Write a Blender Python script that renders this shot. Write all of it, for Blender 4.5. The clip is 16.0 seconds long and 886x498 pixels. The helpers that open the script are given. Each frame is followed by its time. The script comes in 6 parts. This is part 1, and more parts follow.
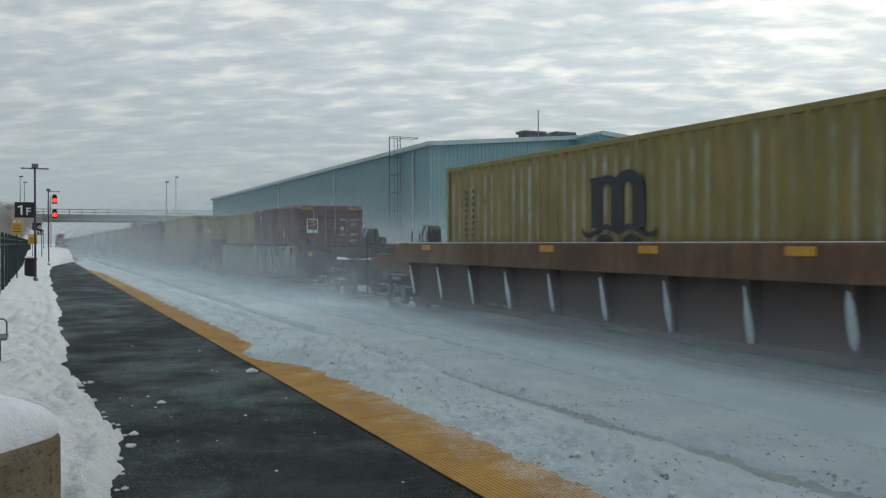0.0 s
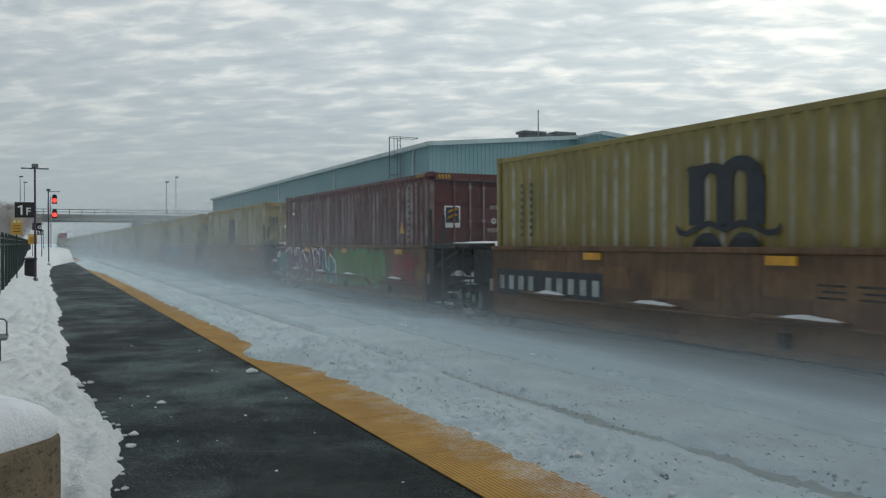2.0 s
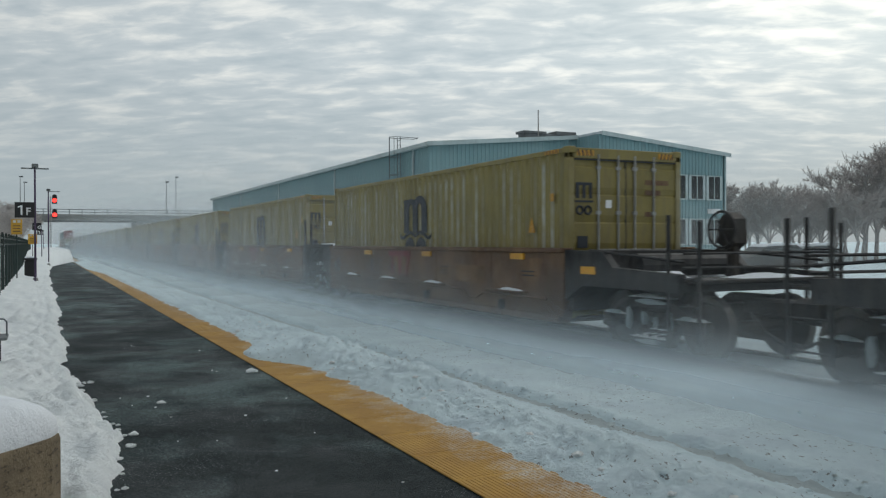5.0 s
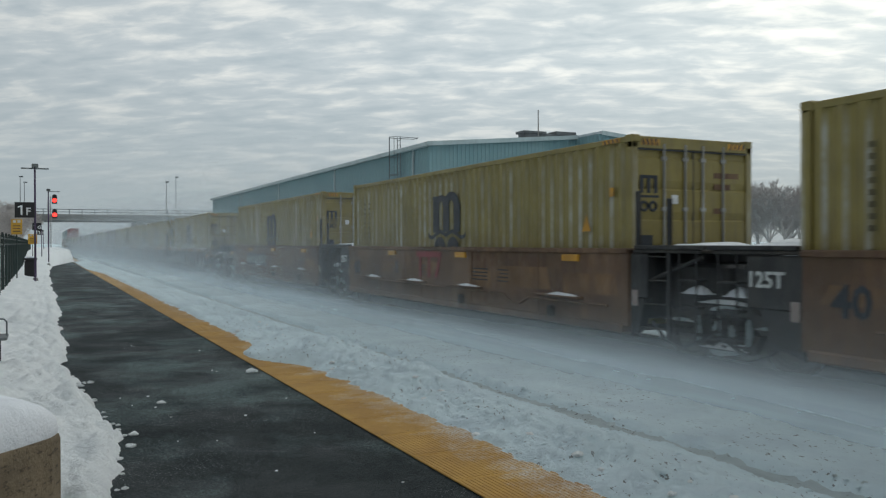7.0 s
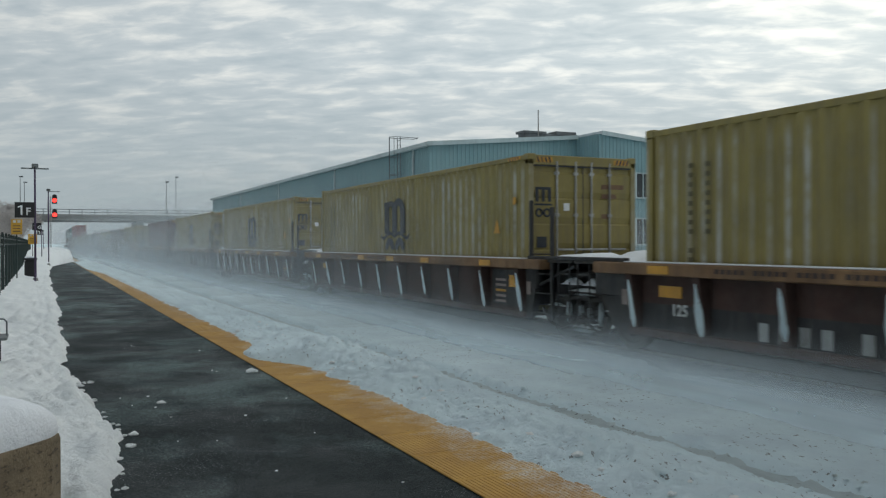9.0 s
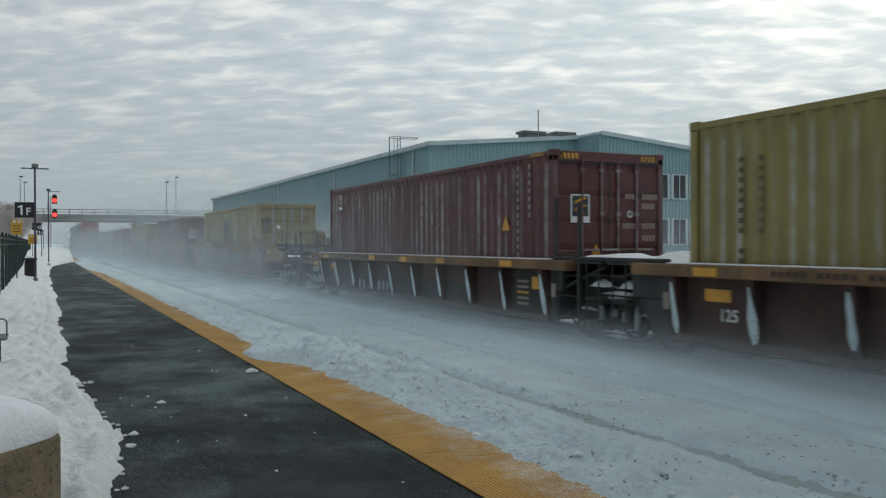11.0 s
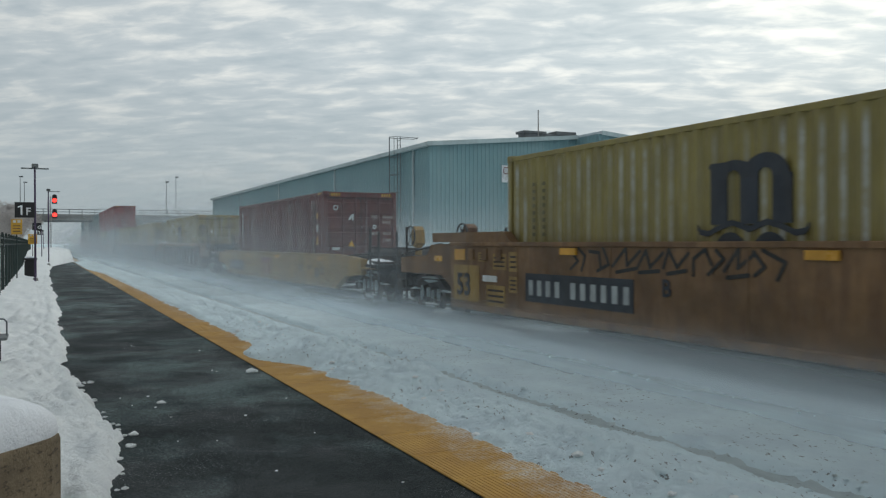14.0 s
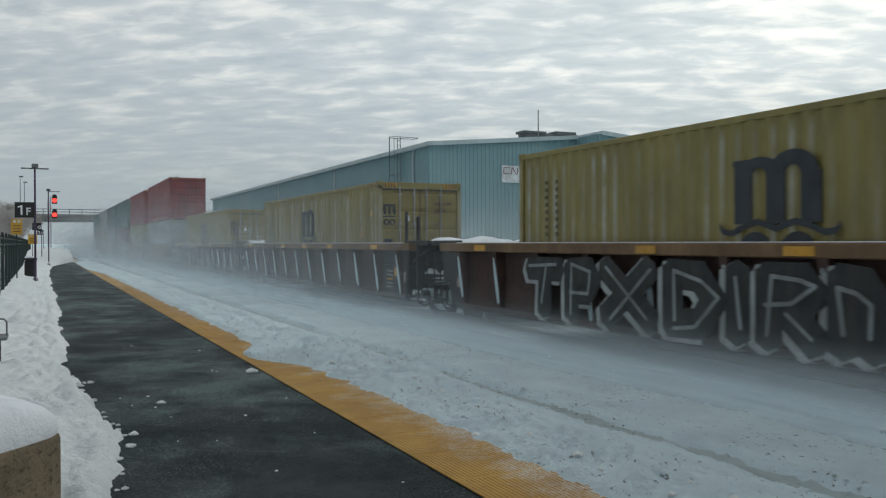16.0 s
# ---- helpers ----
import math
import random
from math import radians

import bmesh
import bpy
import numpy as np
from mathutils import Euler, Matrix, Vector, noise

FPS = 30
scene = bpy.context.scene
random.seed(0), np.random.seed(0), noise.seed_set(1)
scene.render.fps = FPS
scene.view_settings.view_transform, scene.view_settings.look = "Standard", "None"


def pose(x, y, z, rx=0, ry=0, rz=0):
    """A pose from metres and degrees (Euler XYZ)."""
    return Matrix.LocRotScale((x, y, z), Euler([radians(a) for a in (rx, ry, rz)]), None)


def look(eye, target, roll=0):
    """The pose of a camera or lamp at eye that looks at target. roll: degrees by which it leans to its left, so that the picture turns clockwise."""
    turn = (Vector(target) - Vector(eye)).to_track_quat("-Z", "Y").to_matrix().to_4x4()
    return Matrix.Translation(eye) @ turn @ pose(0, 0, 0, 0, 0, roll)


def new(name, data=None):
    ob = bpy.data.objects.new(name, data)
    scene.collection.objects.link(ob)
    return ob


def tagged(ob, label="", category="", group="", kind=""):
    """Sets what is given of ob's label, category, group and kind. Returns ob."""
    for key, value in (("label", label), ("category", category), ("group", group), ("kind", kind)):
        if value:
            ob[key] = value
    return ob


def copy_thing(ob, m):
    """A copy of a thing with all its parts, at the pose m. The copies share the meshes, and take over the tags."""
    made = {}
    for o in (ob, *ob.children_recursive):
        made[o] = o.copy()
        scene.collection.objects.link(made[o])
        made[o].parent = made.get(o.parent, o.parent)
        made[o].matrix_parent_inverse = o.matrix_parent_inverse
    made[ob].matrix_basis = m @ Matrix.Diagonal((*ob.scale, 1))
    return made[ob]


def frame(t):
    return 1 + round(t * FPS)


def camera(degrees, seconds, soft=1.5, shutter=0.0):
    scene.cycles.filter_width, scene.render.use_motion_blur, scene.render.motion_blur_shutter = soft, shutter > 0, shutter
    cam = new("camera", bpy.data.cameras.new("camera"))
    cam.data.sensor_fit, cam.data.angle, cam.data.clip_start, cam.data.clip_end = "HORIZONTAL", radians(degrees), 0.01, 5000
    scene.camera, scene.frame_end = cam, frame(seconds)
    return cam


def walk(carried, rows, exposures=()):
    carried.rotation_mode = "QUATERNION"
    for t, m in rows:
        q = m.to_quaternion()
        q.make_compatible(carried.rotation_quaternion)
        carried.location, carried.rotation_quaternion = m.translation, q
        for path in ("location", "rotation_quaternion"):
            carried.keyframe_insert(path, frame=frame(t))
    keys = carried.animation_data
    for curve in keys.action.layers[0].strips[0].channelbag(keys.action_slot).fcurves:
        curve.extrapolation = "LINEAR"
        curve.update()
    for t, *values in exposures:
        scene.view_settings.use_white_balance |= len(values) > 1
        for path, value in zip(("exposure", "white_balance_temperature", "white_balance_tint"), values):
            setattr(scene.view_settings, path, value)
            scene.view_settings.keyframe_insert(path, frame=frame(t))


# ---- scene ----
# camera: stands on the platform on a tripod
EYE = Vector((0.0, 0.0, 1.40))
YAW, PITCH, ROLL = radians(26.057), radians(-0.464), -0.163
AIM = Vector((math.sin(YAW) * math.cos(PITCH), math.cos(YAW) * math.cos(PITCH), math.sin(PITCH)))
cam = camera(56.562, 16.0, soft=1.25, shutter=0.08)
walk(cam, [(0.0, look(EYE, EYE + AIM, ROLL)), (16.0, look(EYE, EYE + AIM, ROLL))], [(0.0, 0.0), (16.0, 0.0)])
scene.cycles.transparent_max_bounces = 48

RAIL = -0.28          # rail top; the platform surface is 0
TRACK = 9.17          # centre line of the running track
SPEED = 23.58         # train, metres a second towards -y
SUN_AZ, SUN_EL = radians(74), radians(24)


# ---- light ----
def make_world():
    w = bpy.data.worlds.new("overcast_sky")
    scene.world = w
    w.use_nodes = True
    nt = w.node_tree
    nt.nodes.clear()
    N = nt.nodes.new
    L = nt.links.new

    def math_node(op, a, b=None, clamp=False):
        n = N("ShaderNodeMath")
        n.operation, n.use_clamp = op, clamp
        for i, v in enumerate((a, b)):
            if v is None:
                continue
            if isinstance(v, (int, float)):
                n.inputs[i].default_value = v
            else:
                L(v, n.inputs[i])
        return n.outputs[0]

    co = N("ShaderNodeTexCoord").outputs["Generated"]
    sep = N("ShaderNodeSeparateXYZ")
    L(co, sep.inputs[0])
    up = math_node("MAXIMUM", sep.outputs[2], 0.02)
    zz = math_node("ADD", up, 0.16)
    px = math_node("DIVIDE", sep.outputs[0], zz)
    py = math_node("DIVIDE", sep.outputs[1], zz)
    comb = N("ShaderNodeCombineXYZ")
    L(px, comb.inputs[0])
    L(py, comb.inputs[1])
    # ripples of altocumulus lie in long rolls across the line of the platform
    def rolls(scale_across, scale_along, turn):
        c, q = math.cos(turn), math.sin(turn)
        a = math_node("SUBTRACT", math_node("MULTIPLY", px, c * scale_across), math_node("MULTIPLY", py, q * scale_across))
        b = math_node("ADD", math_node("MULTIPLY", px, q * scale_along), math_node("MULTIPLY", py, c * scale_along))
        v = N("ShaderNodeCombineXYZ")
        L(a, v.inputs[0])
        L(b, v.inputs[1])
        return v.outputs[0]
    rip = N("ShaderNodeTexNoise")
    rip.inputs["Scale"].default_value, rip.inputs["Detail"].default_value = 6.4, 6
    rip.inputs["Roughness"].default_value, rip.inputs["Distortion"].default_value = 0.54, 0.25
    L(rolls(0.80, 1.45, radians(31)), rip.inputs["Vector"])
    big = N("ShaderNodeTexNoise")
    big.inputs["Scale"].default_value, big.inputs["Detail"].default_value = 1.5, 3
    L(rolls(0.7, 1.1, radians(16)), big.inputs["Vector"])
    mixed = math_node("ADD", math_node("MULTIPLY", rip.outputs["Fac"], 0.66), math_node("MULTIPLY", big.outputs["Fac"], 0.34))
    ramp = N("ShaderNodeValToRGB")
    e = ramp.color_ramp.elements
    e[0].position, e[0].color = 0.37, (0.43, 0.50, 0.535, 1)
    e[1].position, e[1].color = 0.645, (0.80, 0.82, 0.79, 1)
    m = ramp.color_ramp.elements.new(0.50)
    m.color = (0.525, 0.585, 0.61, 1)
    L(mixed, ramp.inputs[0])
    # glow of the veiled sun
    sun = N("ShaderNodeCombineXYZ")
    for i, v in enumerate((math.sin(SUN_AZ) * math.cos(SUN_EL), math.cos(SUN_AZ) * math.cos(SUN_EL), math.sin(SUN_EL))):
        sun.inputs[i].default_value = v
    dot = N("ShaderNodeVectorMath")
    dot.operation = "DOT_PRODUCT"
    L(co, dot.inputs[0])
    L(sun.outputs[0], dot.inputs[1])
    glow = math_node("POWER", math_node("MAXIMUM", dot.outputs["Value"], 0.0), 5.0)
    broad = math_node("ADD", math_node("MULTIPLY", dot.outputs["Value"], 0.46), 0.84)
    gain = math_node("ADD", math_node("MULTIPLY", glow, 0.34), broad)
    lit = N("ShaderNodeVectorMath")
    lit.operation = "SCALE"
    L(ramp.outputs[0], lit.inputs[0])
    L(gain, lit.inputs[3])
    warm = N("ShaderNodeMix")
    warm.data_type, warm.blend_type = "RGBA", "MULTIPLY"
    L(math_node("MULTIPLY", glow, 0.9, True), warm.inputs[0])
    L(lit.outputs[0], warm.inputs[6])
    warm.inputs[7].default_value = (1.04, 1.0, 0.92, 1)
    # grey haze low down
    haze = N("ShaderNodeMix")
    haze.data_type = "RGBA"
    L(math_node("MULTIPLY", math_node("SUBTRACT", 0.21, sep.outputs[2]), 5.5, True), haze.inputs[0])
    L(warm.outputs[2], haze.inputs[6])
    haze.inputs[7].default_value = (0.37, 0.435, 0.465, 1)
    # clear-sky light filtering through
    sky = N("ShaderNodeTexSky")
    sky.sky_type, sky.sun_disc, sky.sun_elevation, sky.sun_rotation = "NISHITA", False, SUN_EL, SUN_AZ
    dim = N("ShaderNodeVectorMath")
    dim.operation = "SCALE"
    L(sky.outputs[0], dim.inputs[0])
    dim.inputs[3].default_value = 0.05
    both = N("ShaderNodeMix")
    both.data_type = "RGBA"
    both.inputs[0].default_value = 0.93
    L(dim.outputs[0], both.inputs[6])
    L(haze.outputs[2], both.inputs[7])
    bg = N("ShaderNodeBackground")
    bg.inputs[1].default_value = 1.0
    L(both.outputs[2], bg.inputs[0])
    L(bg.outputs[0], N("ShaderNodeOutputWorld").inputs[0])


make_world()
sun_data = bpy.data.lights.new("sun", "SUN")
sun_data.energy, sun_data.angle, sun_data.color = 0.55, radians(35), (1.0, 0.975, 0.94)
sun_lamp = new("sun", sun_data)
sun_lamp.matrix_world = look((60, 60, 60), Vector((60, 60, 60)) - Vector((math.sin(SUN_AZ) * math.cos(SUN_EL), math.cos(SUN_AZ) * math.cos(SUN_EL), math.sin(SUN_EL))))


# ---- materials ----
class Nodes:
    """Short hand for one node tree."""

    def __init__(self, name):
        self.m = bpy.data.materials.new(name)
        self.m.use_nodes = True
        self.t = self.m.node_tree
        self.b = self.t.nodes["Principled BSDF"]
        self.out = self.t.nodes["Material Output"]
        co = self.t.nodes.new("ShaderNodeTexCoord")
        info = self.t.nodes.new("ShaderNodeObjectInfo")
        add = self.t.nodes.new("ShaderNodeVectorMath")
        add.operation = "ADD"
        sc = self.t.nodes.new("ShaderNodeVectorMath")
        sc.operation = "SCALE"
        self.t.links.new(info.outputs["Random"], sc.inputs[0])
        sc.inputs[3].default_value = 37.0
        self.t.links.new(co.outputs["Object"], add.inputs[0])
        self.t.links.new(sc.outputs[0], add.inputs[1])
        self.plain, self.co, self.random = co.outputs["Object"], add.outputs[0], info.outputs["Random"]

    def link(self, a, b):
        self.t.links.new(a, b)

    def noise(self, scale, detail=4, rough=0.6, stretch=None, co=None):
        v = co or self.co
        if stretch:
            mp = self.t.nodes.new("ShaderNodeMapping")
            mp.inputs["Scale"].default_value = stretch
            self.link(v, mp.inputs[0])
            v = mp.outputs[0]
        n = self.t.nodes.new("ShaderNodeTexNoise")
        n.inputs["Scale"].default_value, n.inputs["Detail"].default_value, n.inputs["Roughness"].default_value = scale, detail, rough
        self.link(v, n.inputs["Vector"])
        return n.outputs["Fac"]

    def ramp(self, fac, *stops):
        r = self.t.nodes.new("ShaderNodeValToRGB")
        els = r.color_ramp.elements
        while len(els) < len(stops):
            els.new(0.5)
        for el, (p, c) in zip(els, stops):
            el.position = p
            el.color = (c, c, c, 1) if isinstance(c, (int, float)) else (*c, 1)
        self.link(fac, r.inputs[0])
        return r.outputs[0]

    def mix(self, fac, a, b, mode="MIX"):
        n = self.t.nodes.new("ShaderNodeMix")
        n.data_type, n.blend_type = "RGBA", mode
        for s, v in ((n.inputs[0], fac), (n.inputs[6], a), (n.inputs[7], b)):
            if isinstance(v, (int, float)):
                s.default_value = v
            elif isinstance(v, tuple):
                s.default_value = (*v, 1)
            else:
                self.link(v, s)
        return n.outputs[2]

    def calc(self, op, a, b=0.0, clamp=False):
        n = self.t.nodes.new("ShaderNodeMath")
        n.operation, n.use_clamp = op, clamp
        for s, v in zip(n.inputs, (a, b)):
            if isinstance(v, (int, float)):
                s.default_value = v
            else:
                self.link(v, s)
        return n.outputs[0]

    def axes(self, co=None):
        s = self.t.nodes.new("ShaderNodeSeparateXYZ")
        self.link(co or self.plain, s.inputs[0])
        return s.outputs

    def colour(self, c):
        if isinstance(c, tuple):
            self.b.inputs["Base Color"].default_value = (*c, 1)
        else:
            self.link(c, self.b.inputs["Base Color"])

    def rough(self, r, metal=0.0):
        if isinstance(r, (int, float)):
            self.b.inputs["Roughness"].default_value = r
        else:
            self.link(r, self.b.inputs["Roughness"])
        self.b.inputs["Metallic"].default_value = metal

    def bump(self, h, strength=0.3, dist=0.01):
        n = self.t.nodes.new("ShaderNodeBump")
        n.inputs["Strength"].default_value, n.inputs["Distance"].default_value = strength, dist
        self.link(h, n.inputs["Height"])
        self.link(n.outputs[0], self.b.inputs["Normal"])


def paint(name, c, rough=0.5, metal=0.0, vary=0.25, scale=1.2, dirt=(0.10, 0.075, 0.055), dirty=0.35, streak=True, grain=90, frost=0.0):
    """Weathered paint: broad fading, dirt in streaks and fine grain."""
    k = Nodes(name)
    dark = tuple(v * (1 - vary) for v in c)
    light = tuple(min(1, v * (1 + vary * 0.7)) for v in c)
    base = k.mix(k.ramp(k.noise(scale, 5), (0.38, 0.0), (0.62, 1.0)), dark, light)
    run = k.noise(3.2, 6, 0.65, (2.2, 2.2, 0.35) if streak else None)
    col = k.mix(k.calc("MULTIPLY", k.ramp(run, (0.45, 0.0), (0.62, 1.0)), dirty), base, dirt)
    col = k.mix(k.calc("MULTIPLY", k.ramp(k.noise(grain * 0.25, 3), (0.62, 0.0), (0.75, 1.0)), dirty * 0.6), col, dirt)
    if frost:
        # rime caught on the leading flank of the pressed ribs
        ax = k.axes()
        rib = k.calc("FRACT", k.calc("DIVIDE", k.calc("SUBTRACT", ax[1], 0.14), 0.27702))
        flank = k.ramp(rib, (0.24, 0.0), (0.32, 1.0), (0.46, 1.0), (0.54, 0.0))
        level = k.ramp(k.calc("DIVIDE", ax[2], 2.9), (0.06, 0.0), (0.12, 1.0), (0.88, 1.0), (0.95, 0.0))
        rime = k.ramp(k.noise(1.0, 3, 0.5, (0.1, 1.9, 0.25)), (0.40, frost * 0.15), (0.66, frost))
        rime = k.calc("MULTIPLY", k.calc("MULTIPLY", rime, flank), level)
        col = k.mix(k.calc("MULTIPLY", rime, k.ramp(k.noise(4, 5), (0.3, 0.25), (0.62, 1.0))), col, (0.58, 0.60, 0.60))
    k.colour(col)
    k.rough(k.ramp(k.noise(6, 4), (0.3, max(0.05, rough - 0.12)), (0.7, min(1, rough + 0.15))), metal)
    k.bump(k.noise(grain, 3), 0.12, 0.004)
    return k.m


def snow_material(name, dirty=0.0, tint=(0.80, 0.83, 0.87), lumps=9.0, strength=0.55, deep=0.05):
    k = Nodes(name)
    base = k.mix(k.ramp(k.noise(1.7, 5), (0.3, 0.0), (0.7, 1.0)), tuple(v * 0.90 for v in tint), tuple(min(0.97, v * 1.05) for v in tint))
    if dirty:
        grit = k.calc("MULTIPLY", k.ramp(k.noise(2.3, 9, 0.78, (1.6, 0.8, 1)), (0.49, 0.0), (0.66, 1.0)), dirty)
        base = k.mix(grit, base, (0.40, 0.45, 0.47))
        cinders = k.calc("MULTIPLY", k.ramp(k.noise(21, 3, 0.6, (1.2, 0.7, 1)), (0.635, 0.0), (0.665, 1.0)), k.ramp(k.noise(0.9, 4), (0.38, 0.0), (0.55, min(1.0, dirty * 5.0))))
        base = k.mix(cinders, base, (0.11, 0.10, 0.09))
    k.colour(base)
    k.rough(0.85)
    k.b.inputs["Specular IOR Level"].default_value = 0.25
    h = k.calc("ADD", k.noise(lumps, 8, 0.68), k.calc("MULTIPLY", k.noise(lumps * 7, 5, 0.65), 0.35))
    k.bump(h, strength, deep)
    return k.m


def asphalt_material():
    k = Nodes("wet_asphalt")
    stone = k.noise(48, 6, 0.85)
    base = k.mix(k.ramp(stone, (0.38, 0.0), (0.68, 1.0)), (0.004, 0.008, 0.0095), (0.036, 0.051, 0.055))
    # salt and frost left in drawn-out patches
    a = k.noise(0.85, 7, 0.62, (1.0, 0.8, 1))
    b = k.noise(60, 5, 0.85)
    frost = k.calc("MULTIPLY", k.ramp(a, (0.48, 0.0), (0.64, 1.0)), k.ramp(b, (0.46, 0.0), (0.56, 0.9)))
    col = k.mix(frost, base, (0.20, 0.275, 0.275))
    specks = k.ramp(k.noise(75, 2, 0.5), (0.635, 0.0), (0.67, 0.8))
    k.colour(k.mix(k.calc("MULTIPLY", specks, k.ramp(k.noise(1.3, 3), (0.45, 0.15), (0.62, 1.0))), col, (0.5, 0.53, 0.55)))
    k.rough(k.ramp(k.noise(1.4, 4), (0.35, 0.55), (0.65, 0.85)))
    k.b.inputs["Specular IOR Level"].default_value = 0.18
    k.bump(stone, 1.0, 0.018)
    return k.m


def dust_material(name, long, tall, peak, grow=(0.0, 0.0), wisps=1.0, drop=2.0, along=0.3, c=(0.86, 0.945, 1.0)):
    """Wind-blown snow: a thin veil that thins out upwards and to both ends. grow: where along its length it thickens."""
    k = Nodes(name)
    k.t.nodes.remove(k.b)
    s = k.axes()
    up = k.calc("DIVIDE", s[2], tall)
    v = k.calc("POWER", k.calc("SUBTRACT", 1.0, up, True), drop)
    if grow[1] > grow[0]:
        e = k.calc("DIVIDE", k.calc("SUBTRACT", s[1], grow[0]), grow[1] - grow[0], True)
        end = k.calc("POWER", e, 0.75)
    else:
        e = k.calc("DIVIDE", k.calc("ABSOLUTE", s[1]), long * 0.5)
        end = k.calc("SUBTRACT", 1.0, k.calc("POWER", e, 2.5), True)
    w = k.ramp(k.noise(0.55, 6, 0.62, (1, along, 1.5)), (0.30, 1 - wisps), (0.62, 1.0))
    a = k.calc("MULTIPLY", k.calc("MULTIPLY", k.calc("MULTIPLY", v, end, True), w), peak, True)
    d = k.t.nodes.new("ShaderNodeBsdfDiffuse")
    d.inputs[0].default_value = (*c, 1)
    tl = k.t.nodes.new("ShaderNodeBsdfTranslucent")
    tl.inputs[0].default_value = (*c, 1)
    half = k.t.nodes.new("ShaderNodeMixShader")
    k.link(d.outputs[0], half.inputs[1])
    k.link(tl.outputs[0], half.inputs[2])
    tr = k.t.nodes.new("ShaderNodeBsdfTransparent")
    mx = k.t.nodes.new("ShaderNodeMixShader")
    k.link(a, mx.inputs[0])
    k.link(tr.outputs[0], mx.inputs[1])
    k.link(half.outputs[0], mx.inputs[2])
    k.link(mx.outputs[0], k.out.inputs[0])
    return k.m


def glow_material(name, c, power):
    k = Nodes(name)
    k.colour(c)
    k.b.inputs["Emission Color"].default_value = (*c, 1)
    k.b.inputs["Emission Strength"].default_value = power
    return k.m


def glass_material():
    k = Nodes("window_glass")
    k.colour((0.018, 0.024, 0.026))
    k.rough(0.12)
    k.bump(k.noise(0.8, 2), 0.08, 0.02)
    return k.m


def concrete_material(name, c=(0.20, 0.155, 0.10), pits=True):
    k = Nodes(name)
    base = k.mix(k.ramp(k.noise(3.5, 6, 0.65), (0.3, 0.0), (0.7, 1.0)), tuple(v * 0.72 for v in c), tuple(v * 1.2 for v in c))
    pit = k.ramp(k.noise(17, 5, 0.7, (1, 1, 2.2)), (0.54, 0.0), (0.62, 0.85))
    k.colour(k.mix(pit, base, tuple(v * 0.35 for v in c)) if pits else base)
    k.rough(0.9)
    k.bump(k.noise(24, 6, 0.7), 0.9, 0.02)
    return k.m


def siding_material():
    k = Nodes("teal_siding")
    c = k.mix(k.ramp(k.noise(0.25, 4), (0.3, 0.0), (0.7, 1.0)), (0.175, 0.30, 0.325), (0.225, 0.36, 0.38))
    c = k.mix(k.calc("MULTIPLY", k.ramp(k.noise(1.1, 6, 0.7, (2.2, 2.2, 0.15)), (0.5, 0.0), (0.78, 1.0)), 0.30), c, (0.30, 0.33, 0.33))
    k.colour(c)
    k.rough(0.55)
    return k.m


def tactile_material():
    k = Nodes("yellow_tactile")
    c = k.mix(k.ramp(k.noise(2.4, 6, 0.65), (0.32, 0.0), (0.68, 1.0)), (0.34, 0.175, 0.032), (0.50, 0.285, 0.055))
    edge = k.calc("MULTIPLY", k.axes()[0], 0.55)
    soft = k.calc("ADD", k.noise(2.6, 8, 0.72), edge)
    frost = k.calc("MULTIPLY", k.ramp(soft, (0.66, 0.0), (0.92, 1.0)), k.ramp(k.noise(38, 5, 0.85), (0.40, 0.05), (0.60, 0.9)))
    c = k.mix(k.ramp(k.noise(30, 4, 0.8), (0.58, 0.0), (0.70, 0.6)), c, (0.12, 0.075, 0.03))
    k.colour(k.mix(frost, c, (0.62, 0.65, 0.66)))
    k.rough(0.7)
    k.bump(k.noise(70, 4), 0.4, 0.006)
    return k.m


def leafless_material(name, c):
    k = Nodes(name)
    k.colour(k.mix(k.ramp(k.noise(6, 4), (0.3, 0.0), (0.7, 1.0)), tuple(v * 0.7 for v in c), tuple(v * 1.3 for v in c)))
    k.rough(0.9)
    return k.m


